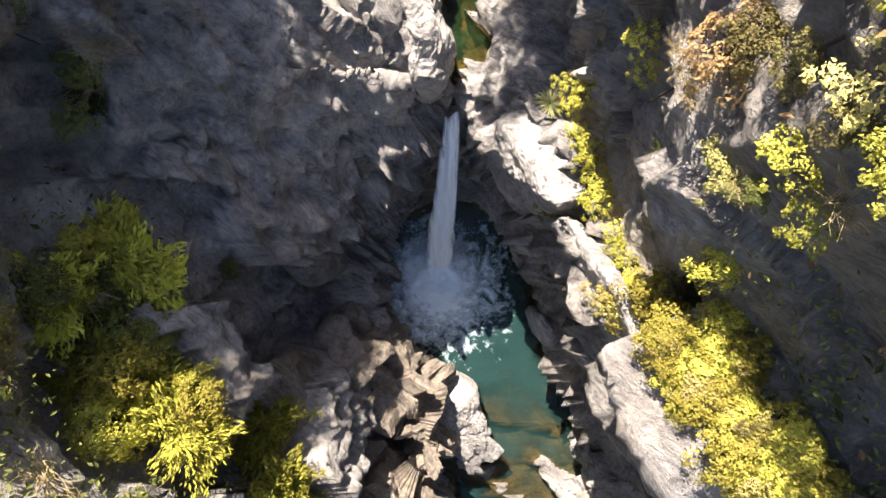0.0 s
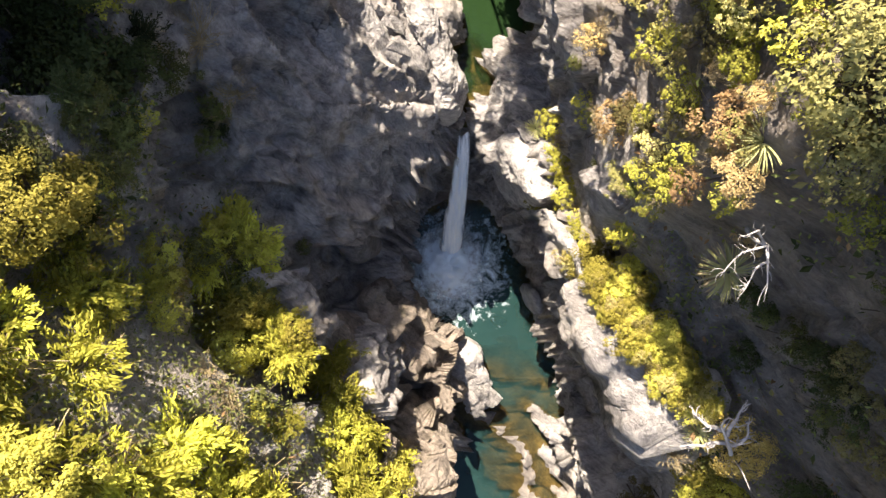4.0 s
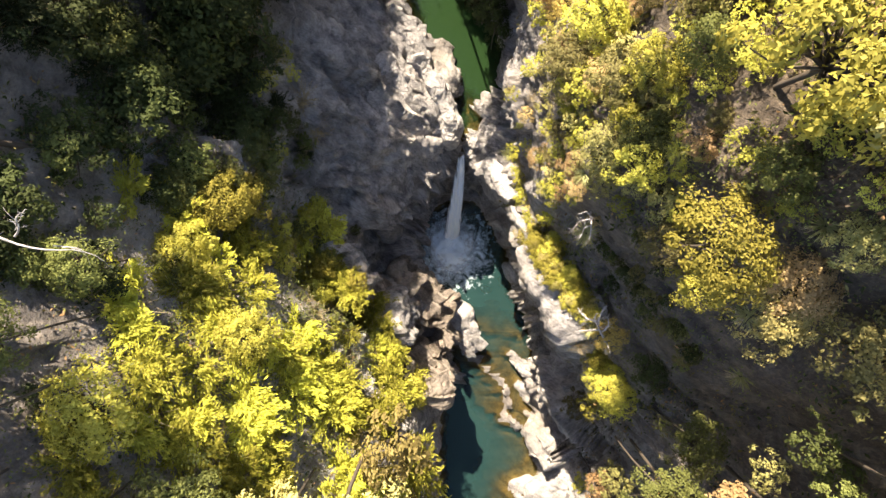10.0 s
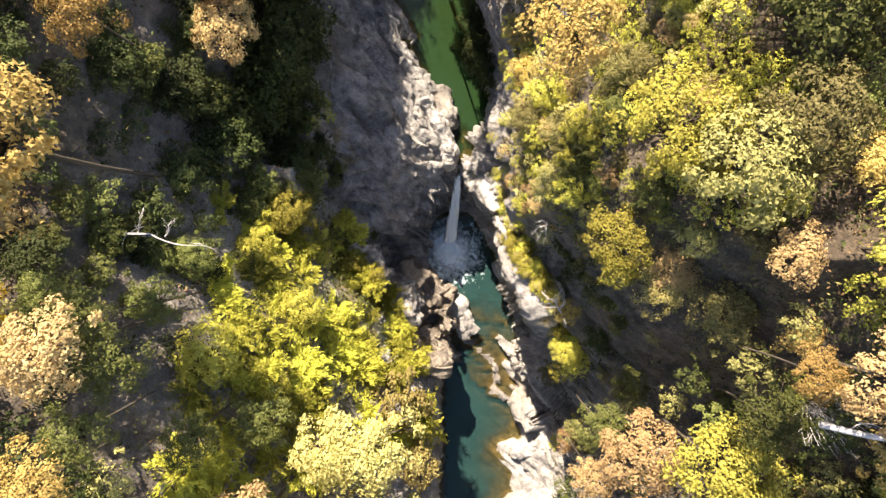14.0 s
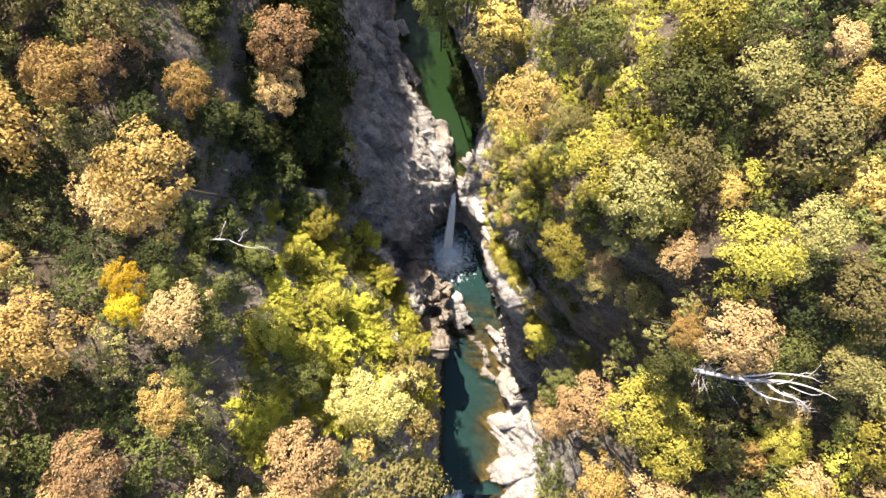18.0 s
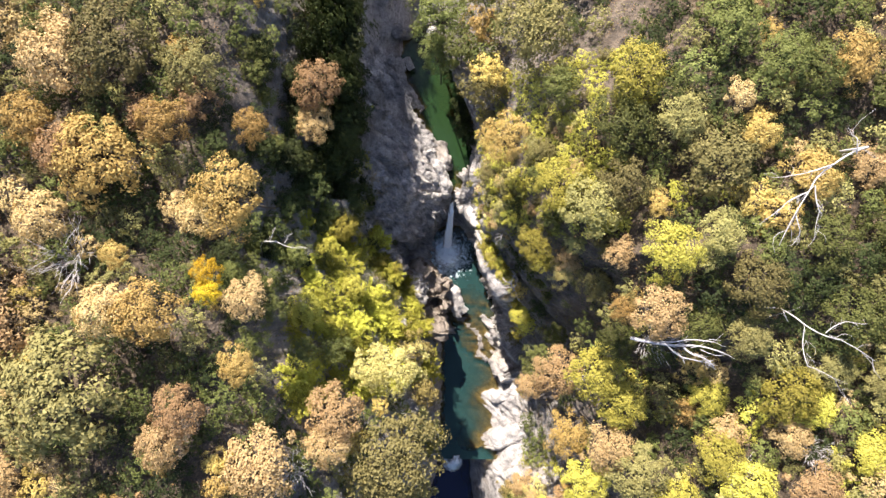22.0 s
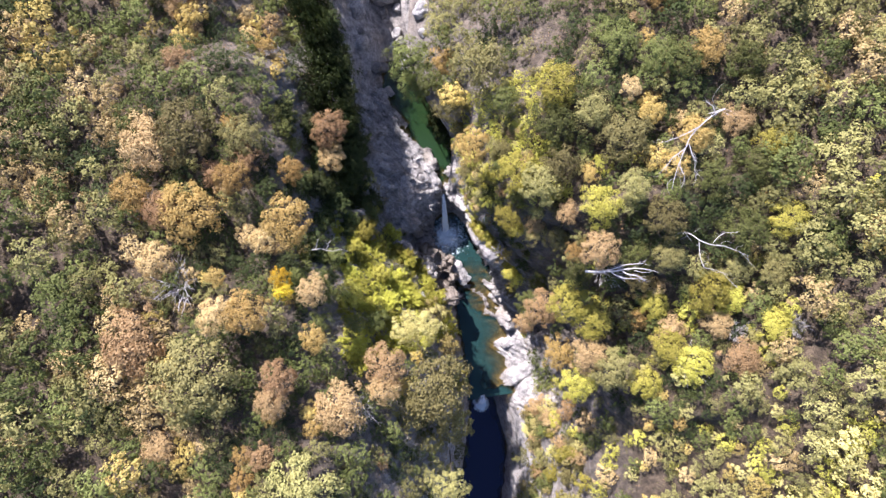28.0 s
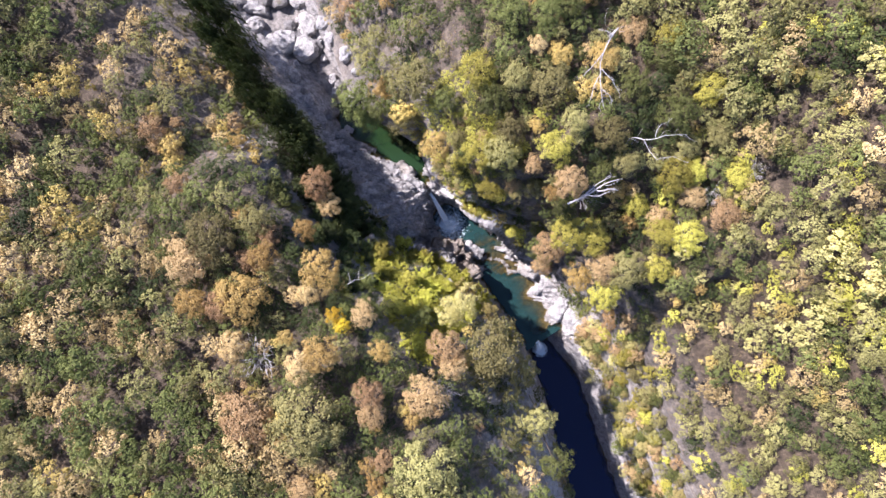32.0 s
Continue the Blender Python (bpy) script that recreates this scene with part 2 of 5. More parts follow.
# ---- mesh helpers ----
def mesh_object(name, verts, faces, mat, parent=None, smooth=True, label=""):
    me = bpy.data.meshes.new(name)
    me.from_pydata([tuple(v) for v in verts] if not isinstance(verts, np.ndarray) else verts.tolist(), [], faces)
    me.materials.append(mat)
    if smooth:
        me.polygons.foreach_set("use_smooth", np.ones(len(me.polygons), bool))
    ob = new(name, me)
    if parent:
        ob.parent = parent
    if label:
        tagged(ob, label)
    return ob


# ---- terrain: cross sections along the gorge, (x, z) from the far left to the far right ----
SECTIONS = []


def section(y, *xz):
    SECTIONS.append((y, np.array(xz, float).reshape(-1, 2)))


section(400, -400, 60, -60, 45, -26, 34, -15, 24, -12, 15, -10, 12, -8, 10, -7, 9, -3, 9, -2, 10, 0, 13, 2, 18, 8, 26, 20, 36, 60, 46, 400, 60)
section(70, -400, 50, -45, 33, -22, 25, -12, 17, -9, 11, -8, 9, -7, 8, -6, 7.2, -1, 7.2, 0, 8, 1.5, 11, 3, 16, 8, 22, 18, 29, 45, 29, 400, 50)
section(40, -400, 46, -45, 28, -22, 24, -13, 16, -10, 10, -8.5, 8.8, -7.5, 8, -6, 7.2, -1.5, 7.2, 0, 8.2, 1.5, 11, 3, 15, 8, 22, 18, 29, 45, 29, 400, 46)
section(24, -400, 44, -45, 28, -22, 24, -13.5, 17, -9.5, 11, -7, 9, -5, 7.4, -4.2, 6, -1.5, 6, -0.4, 7.2, 1.0, 10.5, -0.6, 17, 8, 22, 18, 29, 45, 29, 400, 44)
section(19, -400, 43, -45, 28, -17.5, 29, -12.5, 18, -9.5, 12, -7.5, 9, -5.8, 6.8, -5.2, 5, -0.2, 5, 0.4, 6.8, 0.9, 10.5, -1.6, 17, 8, 23, 18, 29.5, 45, 29, 400, 43)
section(14, -400, 42, -45, 28, -17.5, 29, -12.5, 18, -9.3, 12.2, -6, 9, -2.9, 6.8, -2.4, 5, 1.4, 5, 2.0, 6.8, 2.3, 11, 0.2, 17.5, 6.5, 24.5, 17, 30.5, 45, 29, 400, 42)
section(9, -400, 42, -45, 28, -17.5, 29, -12.5, 18, -9.2, 12.6, -4.5, 9.6, -0.6, 7.2, -0.3, 5.2, 2.9, 5.2, 3.4, 6.7, 3.7, 10, 2.5, 18, 6.2, 26, 13, 31.5, 45, 29, 400, 42)
section(5.2, -400, 42, -45, 28, -17.5, 29, -12.5, 19, -8.8, 12.3, -4.1, 10.2, -0.35, 8.2, 0, 6, 0.5, 6, 0.95, 6.7, 2.95, 9, 2.05, 18, 2.6, 22.2, 9.5, 29, 45, 29, 400, 42)
section(3.7, -400, 42, -45, 28, -17.5, 29, -12.5, 19, -8.5, 12, -4, 10.3, -0.45, 8.5, 0, 6.2, 0.6, 6.2, 1, 7.5, 3.65, 10, 2.5, 18, 3.1, 22.6, 9, 29, 45, 29, 400, 42)
section(2.3, -400, 42, -45, 28, -17.5, 29, -12.5, 19, -8.2, 11.8, -4.2, 8.9, -1.0, 5.6, -0.3, 1.5, 0.8, 1.5, 1.5, 7.2, 3.5, 10.8, 2.8, 18, 3.6, 23, 9, 29.3, 45, 29, 400, 42)
section(0.8, -400, 42, -45, 28, -17.5, 29, -12.5, 19, -7.84, 11.4, -4.3, 7.7, -1.9, 3.2, -1.3, 0, 1.4, 0, 2.3, 3.6, 3.6, 11.8, 3.1, 18.2, 4.0, 23.2, 9, 29.5, 45, 29, 400, 42)
section(0, -400, 42, -45, 28, -17.5, 29, -12.5, 19, -7.6, 11.2, -4.3, 7.2, -2.4, 2.4, -1.9, -1, 1.9, -1, 2.7, 1.5, 3.4, 12.4, 3.6, 17.6, 4.5, 22.6, 9, 29.5, 45, 29, 400, 42)
section(-0.8, -400, 42, -45, 28, -17.5, 29, -12.5, 19, -7.2, 11.1, -4.35, 6.8, -2.9, 1.8, -2.3, -1.2, 2.3, -1.2, 3.0, 0.9, 3.3, 13.4, 4.2, 15.4, 5.2, 22, 9.5, 29.5, 45, 29, 400, 42)
section(-2, -400, 42, -45, 28, -17.5, 29, -12.5, 19, -6.5, 11, -4.4, 6.4, -3.3, 0.8, -2.8, -1.5, 2.8, -1.5, 3.4, 0.5, 3.6, 14.8, 4.6, 13.8, 5.9, 23, 13, 30.8, 45, 29, 400, 42)
section(-3.5, -400, 42, -45, 28, -17.5, 29, -10.9, 18.4, -6, 11, -4.15, 5.4, -2.8, 0.6, -2.2, -1.55, 3.5, -1.55, 4.0, 0.45, 4.4, 15.6, 5.5, 13.8, 7.0, 21, 13.5, 29.5, 45, 29, 400, 42)
section(-5, -400, 42, -45, 28, -17.5, 29, -9.3, 17.8, -5.5, 11.2, -3.9, 4.4, -2, 0.3, -1.4, -1.6, 4.0, -1.6, 4.5, 0.4, 5.3, 15.8, 6.3, 14, 8.4, 19.5, 14, 28.5, 45, 29, 400, 42)
section(-7, -400, 42, -45, 28, -17.5, 29, -9.2, 18.2, -5.2, 11.6, -3.6, 5, -1.1, 0.3, -0.5, -1.5, 4.7, -1.5, 5.3, 0.4, 6.3, 12.5, 7.4, 13, 10, 17.5, 15.2, 26.7, 45, 29, 400, 42)
section(-9, -400, 42, -45, 28, -17.5, 29, -9.2, 18.5, -5, 12, -3.4, 5.5, -0.2, 0.4, 0.5, -1.3, 5.4, -1.0, 6.3, 0.3, 6.9, 4, 7.4, 12.5, 11.5, 15.5, 16.5, 25, 45, 29, 400, 42)
section(-10.6, -400, 42, -45, 28, -17.5, 29, -9.1, 19, -4.2, 12.2, -2.7, 6, -0.5, 0.35, 0.1, -1.2, 4.4, -0.22, 5.4, 0.3, 6.9, 3.4, 7.9, 11.8, 12, 15.5, 16.8, 23.7, 45, 29, 400, 42)
section(-12.5, -400, 42, -45, 28, -17.5, 29, -9, 19.5, -3.2, 12.5, -1.7, 6.5, -0.8, 0.3, -0.4, -2, 4.2, -0.5, 5, 0.3, 6.9, 2.8, 8.5, 11, 12.5, 15.5, 17, 22.5, 45, 29, 400, 42)
section(-15, -400, 42, -45, 28, -17.5, 29, -8.7, 19.8, -3.0, 12.8, -1.5, 6.8, -0.6, 0.2, -0.1, -2.4, 4.6, -0.65, 6.0, 0.3, 7.6, 1.6, 9.6, 5.7, 13.3, 15, 17.5, 22, 45, 29, 400, 42)
section(-17.2, -400, 42, -45, 28, -17.5, 29, -8.7, 19.8, -3.0, 12.8, -1.5, 6.8, -0.6, 0.2, -0.1, -2.4, 5.3, -0.70, 6.7, 0.3, 8.2, 1.7, 10.2, 5.5, 13.6, 15, 18.0, 22, 45, 29, 400, 42)
section(-18.8, -400, 42, -45, 28, -17.5, 29, -8.7, 19.8, -3.0, 12.8, -1.5, 6.8, -0.6, 0.2, -0.1, -2.4, 4.9, -0.73, 6.3, 0.3, 8.3, 1.7, 10.6, 5.3, 13.9, 15, 18.3, 22, 45, 29, 400, 42)
section(-20.0, -400, 42, -45, 28, -17.5, 29, -8.7, 19.8, -3.0, 12.8, -1.5, 6.8, -0.6, 0.2, -0.1, -2.4, 3.6, -0.76, 5.0, 0.3, 8.0, 1.8, 10.8, 5.2, 14.0, 15, 18.6, 22, 45, 29, 400, 42)
section(-21.2, -400, 42, -45, 28, -17.5, 29, -8.7, 19.8, -3.0, 12.8, -1.5, 6.8, -0.6, 0.2, -0.1, -2.4, 3.5, -0.78, 4.9, 0.3, 8.2, 1.8, 11.0, 5.1, 14.2, 15, 18.8, 22, 45, 29, 400, 42)
section(-22.6, -400, 42, -45, 28, -17.5, 29, -8.7, 19.8, -3.0, 12.8, -1.5, 6.8, -0.6, 0.2, -0.1, -2.4, 4.8, -0.81, 6.2, 0.3, 8.6, 1.8, 11.2, 5.0, 14.4, 15, 19.1, 22, 45, 29, 400, 42)
section(-24.2, -400, 42, -45, 28, -17.5, 29, -8.7, 19.8, -3.0, 12.8, -1.5, 6.8, -0.6, 0.2, -0.1, -2.4, 4.6, -0.84, 6.0, 0.3, 8.8, 1.9, 11.4, 4.8, 14.6, 15, 19.4, 22, 45, 29, 400, 42)
section(-25.4, -400, 42, -45, 28, -17.5, 29, -8.7, 19.8, -3.0, 12.8, -1.5, 6.8, -0.6, 0.2, -0.1, -2.4, 3.2, -0.87, 4.6, 0.3, 9.0, 1.9, 11.8, 4.7, 14.8, 15, 19.7, 22, 45, 29, 400, 42)
section(-27.0, -400, 42, -45, 28, -17.5, 29, -8.7, 19.8, -3.0, 12.8, -1.5, 6.8, -0.6, 0.2, -0.1, -2.4, 2.8, -0.90, 4.2, 0.3, 9.2, 2.0, 12.2, 4.5, 15.0, 15, 20.0, 22, 45, 29, 400, 42)
section(-29.5, -400, 42, -45, 28, -17.5, 29, -9.5, 20, -4.5, 12.5, -2, 4, -0.6, -7, 0, -10, 2.6, -10, 3.4, -7, 6, 1.4, 11, 7, 15, 13, 20, 19.5, 45, 28, 400, 42)
section(-40, -400, 42, -45, 28, -17.5, 29, -9.5, 20, -6, 11, -4.5, 2, -3.2, -8.7, -2.8, -11, 3.5, -11, 4, -8.7, 6, -1, 9.5, 5, 14, 11, 20, 18, 45, 26, 400, 42)
section(-55, -400, 42, -45, 30, -24, 25, -15, 17, -12, 10, -10.5, 1, -9, -8.7, -8.5, -11, -1, -11, -0.4, -8.7, 2, -3, 6, 3, 12, 10, 20, 16, 45, 24, 400, 42)
section(-90, -400, 40, -55, 30, -34, 23, -26, 16, -22, 8, -20, 0, -18, -8.7, -17, -11, -9, -11, -8, -8.7, -5, -4, 0, 2, 8, 9, 18, 15, 45, 22, 400, 40)
section(-400, -400, 40, -80, 30, -60, 23, -50, 16, -45, 8, -42, 0, -40, -8.7, -39, -11, -29, -11, -28, -8.7, -24, -4, -18, 2, -8, 9, 8, 15, 45, 22, 400, 40)

SEG = [6, 10, 16, 26, 44, 46, 60, 6, 12, 10, 70, 56, 46, 24, 16, 6]   # columns in each piece of a section


def build_ground():
    SECTIONS.sort(key=lambda s: s[0])
    ys = np.array([s[0] for s in SECTIONS])
    ctl = np.array([s[1] for s in SECTIONS])
    rows = np.concatenate([np.linspace(-400, -95, 10), np.arange(-90, -32, 1.2), np.arange(-31.5, -12, 0.25), np.arange(-12, 7.5, 0.1), np.arange(7.5, 20, 0.2), np.arange(20.5, 60, 1.0), np.linspace(62, 400, 14)])
    prof = np.empty((len(rows), ctl.shape[1], 2))
    for k in range(ctl.shape[1]):
        for c in (0, 1):
            prof[:, k, c] = np.interp(rows, ys, ctl[:, k, c])
    cols, stone = [], []
    wild = [0, 0, 0.1, 0.4, 0.8, 1, 1, 0.6, 0.6, 1, 1, 0.4, 0.18, 0.05, 0, 0]
    for k in range(ctl.shape[1] - 1):
        for f in np.linspace(0, 1, SEG[k], endpoint=False):
            cols.append(prof[:, k] * (1 - f) + prof[:, k + 1] * f)
            stone.append(wild[k] * (1 - f) + wild[k + 1] * f)
    cols.append(prof[:, -1])
    stone.append(0)
    g = np.array(cols).transpose(1, 0, 2)
    # soften the creases of the sections
    for _ in range(2):
        g[:, 1:-1] = 0.25 * g[:, :-2] + 0.5 * g[:, 1:-1] + 0.25 * g[:, 2:]
    nr, nc = g.shape[:2]
    P = np.stack([g[..., 0], np.repeat(rows[:, None], nc, 1), g[..., 1]], -1)
    W = np.repeat(np.array(stone)[None], nr, 0).ravel()
    du, dv = np.gradient(P, axis=1), np.gradient(P, axis=0)
    N = np.cross(du, dv)
    N /= np.linalg.norm(N, axis=-1, keepdims=True) + 1e-9
    p, n = P.reshape(-1, 3), N.reshape(-1, 3)
    # rock: bedding that dips, joints and lumps; soil: soft swells
    across = p @ np.array([0.55, 0.70, 0.45])
    along = p @ np.array([0.79, -0.61, 0.0])
    up = p @ np.array([-0.27, -0.36, 0.89])
    q = np.stack([across * 0.75, along * 0.13, up * 0.5], 1)
    beds = fbm(q * 2.2, 5, 0.58, 3, True) - 0.5
    lumps = fbm(p * 0.30, 2, 0.5, 9)
    rock = W > 0.05
    big, little = np.zeros(len(p)), np.zeros(len(p))
    big[rock], little[rock] = fractured(p[rock], 1.6, 3, 4.2), fractured(p[rock], 0.5, 7, 3.4)
    swell = fbm(p * 0.09, 3, 0.5, 31)
    d = W * (0.3 * beds + 0.4 * big + 0.14 * little + 0.14 * lumps) + (1 - W) * (0.8 * swell + 0.1 * beds)
    d *= 1 - 0.65 * np.exp(-((p[:, 0] - 4.2) / 1.6) ** 2 - ((p[:, 1] - 0.6) / 2.6) ** 2) * (p[:, 2] > 12)   # the smooth overhang
    near = np.clip(1.2 - np.abs(p[:, 0]) / 200, 0, 1)
    p = p + n * (d * near)[:, None]
    i = np.arange(nr * nc).reshape(nr, nc)
    faces = np.stack([i[:-1, :-1], i[:-1, 1:], i[1:, 1:], i[1:, :-1]], -1).reshape(-1, 4).tolist()
    ob = mesh_object("ground", p, faces, GROUND)
    a = ob.data.attributes.new("stone", "FLOAT", "POINT")
    a.data.foreach_set("value", W.astype(np.float32))
    tagged(ob, "steep gorge of grey layered rock with brown soil slopes above", "gorge", kind="structure")
    return ob, BVHTree.FromPolygons(p.tolist(), faces)


GROUND_OB, TREE_BVH = build_ground()


def ground_z(x, y, top=90):
    hit = TREE_BVH.ray_cast(Vector((x, y, top)), Vector((0, 0, -1)))
    return (hit[0].z, hit[1]) if hit[0] else (0, Vector((0, 0, 1)))


# ---- water ----
def water_sheet(name, z, x0, x1, y0, y1, step, mat, label):
    xs, ys = np.arange(x0, x1 + step, step), np.arange(y0, y1 + step, step)
    verts, depth = [], []
    for y in ys:
        for x in xs:
            gz = TREE_BVH.ray_cast(Vector((x, y, z + 0.02)), Vector((0, 0, -1)))
            verts.append((x, y, z))
            depth.append(min(1.0, (z - gz[0].z) / 2.0) if gz[0] else 0.0)
    n = len(xs)
    faces = [(j * n + i, j * n + i + 1, (j + 1) * n + i + 1, (j + 1) * n + i) for j in range(len(ys) - 1) for i in range(n - 1)]
    faces = [f for f in faces if max(depth[k] for k in f) > 0]
    ob = mesh_object(name, verts, faces, mat)
    ob.data.attributes.new("depth", "FLOAT", "POINT").data.foreach_set("value", depth)
    return tagged(ob, label, "water", kind="structure")


POOL = water_material("pool_water", (0.017, 0.047, 0.044, 1), (-0.2, -2.9, 0.0), 3.4)
GREEN_POOL = water_material("green_water", (0.016, 0.038, 0.013, 1))
DARK_POOL = water_material("dark_water", (0.01, 0.015, 0.05, 1))
water_sheet("water_pool", 0.0, -5, 8, -28.3, 2.5, 0.25, POOL, "turquoise pool with white foam below the falls")
water_sheet("water_upper", 6.55, -9, 3, 3.6, 23, 0.3, GREEN_POOL, "still green pool above the falls")
water_sheet("water_lower", -8.8, -44, 6, -160, -28.4, 1.0, DARK_POOL, "dark navy pool in the deep gorge")


# ---- waterfall ----
def fall(name, top, foot, width0, width1, throw, mat, label):
    """A fall of three ragged curtains, one behind the other, thrown out from the lip."""
    root = tagged(new(name), label, "waterfall")
    root.location = foot
    top, foot = Vector(top), Vector(foot)
    n, m = 44, 22
    for layer in range(3):
        verts, body = [], []
        for i in range(n):
            f = i / (n - 1)
            c = top.lerp(foot, f)
            c.z = top.z + (foot.z - top.z) * f ** throw
            w = (width0 + (width1 - width0) * f) * (1.0 - 0.12 * layer)
            for j in range(m):
                e = 2 * j / (m - 1) - 1
                x = c.x + 0.5 * w * e + 0.05 * layer * math.sin(3 * f + layer)
                bulge = 0.28 * w * math.sqrt(max(0.0, 1 - e * e)) * (1 - 0.5 * layer)
                verts.append((x - foot.x, c.y - bulge - foot.y, c.z + 0.5 * bulge - foot.z))
                body.append(1.15 * (1 - abs(e) ** 3) * min(1.0, 0.45 + 1.6 * f))
        v = np.array(verts)
        v[:, 1] += 0.10 * fbm(v * np.array([5.0, 0.6, 0.6]) + 9 * layer, 3, 0.6, 80 + layer)
        faces = [(i * m + j, i * m + j + 1, (i + 1) * m + j + 1, (i + 1) * m + j) for i in range(n - 1) for j in range(m - 1)]
        ob = mesh_object("curtain", v, faces, mat, root)
        ob.data.attributes.new("body", "FLOAT", "POINT").data.foreach_set("value", body)
    return root


def white_water():
    """Falling water: milky, torn into streaks along the fall and thin at its edges."""
    M = Mat("white_water")
    att = M.node("Attribute")
    att.attribute_name = "body"
    n = M.noise(2.4, 6, 0.62, stretch=(4, 0.35, 0.35))
    amount = M.calc("ADD", att.outputs["Fac"], M.calc("MULTIPLY", M.calc("SUBTRACT", n, 0.5), 1.5))
    M.set(Base_Color=M.ramp(n, (0.35, (0.74, 0.85, 0.97)), (0.6, (0.88, 0.95, 1.0))), Roughness=0.6)
    tr = M.node("BsdfTransparent")
    mx = M.node("MixShader", ins={0: M.ramp(amount, (0.15, (0, 0, 0)), (0.75, (0.95, 0.95, 0.95))), 1: tr.outputs[0], 2: M.bsdf.outputs[0]})
    M.t.links.new(mx.outputs[0], M.out.inputs[0])
    return M.m


def spray():
    """Broken white foam that thins out towards its rim."""
    M = Mat("spray")
    att = M.node("Attribute")
    att.attribute_name = "body"
    n = M.noise(2.2, 8, 0.68)
    amount = M.calc("ADD", att.outputs["Fac"], M.calc("MULTIPLY", M.calc("SUBTRACT", n, 0.5), 1.7))
    M.set(Base_Color=(0.8, 0.93, 1.0, 1), Roughness=0.6)
    tr = M.node("BsdfTransparent")
    mx = M.node("MixShader", ins={0: M.ramp(amount, (0.1, (0, 0, 0)), (0.7, (0.97, 0.97, 0.97))), 1: tr.outputs[0], 2: M.bsdf.outputs[0]})
    M.t.links.new(mx.outputs[0], M.out.inputs[0])
    return M.m


def foam_mound(root, rx, ry, tall, shift):
    """The boil of foam at the foot of a fall."""
    n, m = 18, 48
    verts, body = [], []
    for i in range(n + 1):
        f = i / n
        for j in range(m):
            a = j / m * math.tau
            verts.append((rx * f * math.cos(a) + shift[0], ry * f * math.sin(a) + shift[1], tall * (1 - f * f) ** 1.5 + 0.06))
            body.append(1.25 * (1 - f) ** 0.8)
    v = np.array(verts)
    lump = fbm(v * 1.6, 4, 0.6, 61)
    v[:, 2] += 0.32 * tall * lump * np.array(body)
    faces = [(i * m + j, i * m + (j + 1) % m, (i + 1) * m + (j + 1) % m, (i + 1) * m + j) for i in range(n) for j in range(m)]
    ob = mesh_object("foam_mound", v, faces, SPRAY, root, label="boiling white foam")
    ob.data.attributes.new("body", "FLOAT", "POINT").data.foreach_set("value", body)


WHITE, SPRAY = white_water(), spray()
plunge = fall("waterfall", (0.35, 3.3, 6.5), (-0.15, -1.9, -0.05), 0.5, 1.35, 1.75, WHITE, "white waterfall plunging from a rock notch into the pool")
foam_mound(plunge, 2.1, 2.2, 0.9, (-0.05, -0.6))
low = fall("waterfall", (1.2, -27.8, 0.1), (0.9, -31.2, -8.9), 1.2, 2.0, 1.6, WHITE, "small white waterfall in the shaded lower gorge")
foam_mound(low, 1.6, 1.8, 0.6, (0, -0.6))


# ---- rocks ----
def boulder(x, y, z, sx, sy, sz, turn=0.0, mat=None, label="", seed=0, rough=0.22, detail=4, tilt=0.0, name="boulder"):
    """A rounded rock with bedding and joints, centre at x, y, z and half sizes sx, sy, sz."""
    bm = bmesh.new()
    bmesh.ops.create_icosphere(bm, subdivisions=detail, radius=1.0)
    v = np.array([p.co[:] for p in bm.verts])
    f = [[p.index for p in q.verts] for q in bm.faces]
    bm.free()
    # squarer than a ball
    v = np.sign(v) * np.abs(v) ** 0.78
    w = v * np.array([sx, sy, sz])
    s = (sx * sy * sz) ** (1 / 3)
    q = w + seed * 7.7
    d = rough * s * (0.5 * fbm(q * 0.9 / s, 2, 0.5, 40) + 0.5 * fractured(q, 0.8 * s, 5 + seed, 1.7) + 0.3 * fractured(q, 0.3 * s, 9 + seed, 1.7) + 0.15 * fbm(q * 4 / s, 3, 0.6, 44, True))
    v = w + v / np.linalg.norm(v, axis=1, keepdims=True) * d[:, None]
    ob = mesh_object(name, v, f, mat or GREY_ROCK, smooth=False)
    ob.matrix_basis = pose(x, y, z, tilt, 0, turn)
    return tagged(ob, label or "weathered grey boulder beside the stream", "boulder")


def block_mesh(seed, jag=0.2):
    """An angular broken block of half size 1: a hull of a few points, chipped."""
    rng = np.random.default_rng(seed)
    bm = bmesh.new()
    for c in rng.uniform(-1, 1, (16, 3)):
        bm.verts.new(c / max(0.75, np.abs(c).max() ** 0.5))
    bmesh.ops.convex_hull(bm, input=bm.verts)
    bmesh.ops.delete(bm, geom=[p for p in bm.verts if not p.link_faces], context="VERTS")
    bmesh.ops.subdivide_edges(bm, edges=bm.edges, cuts=2, use_grid_fill=True)
    bmesh.ops.triangulate(bm, faces=bm.faces)
    p = np.array([q.co[:] for q in bm.verts])
    d = jag * (0.6 * fractured(p + seed, 0.5, seed, 1.5) + 0.4 * fbm(p * 2.5 + seed, 3, 0.55, seed))
    for q, k in zip(bm.verts, d):
        q.co *= 1 + k
    me = bpy.data.meshes.new("rock_block")
    bm.to_mesh(me)
    bm.free()
    return me


BLOCKS = {}


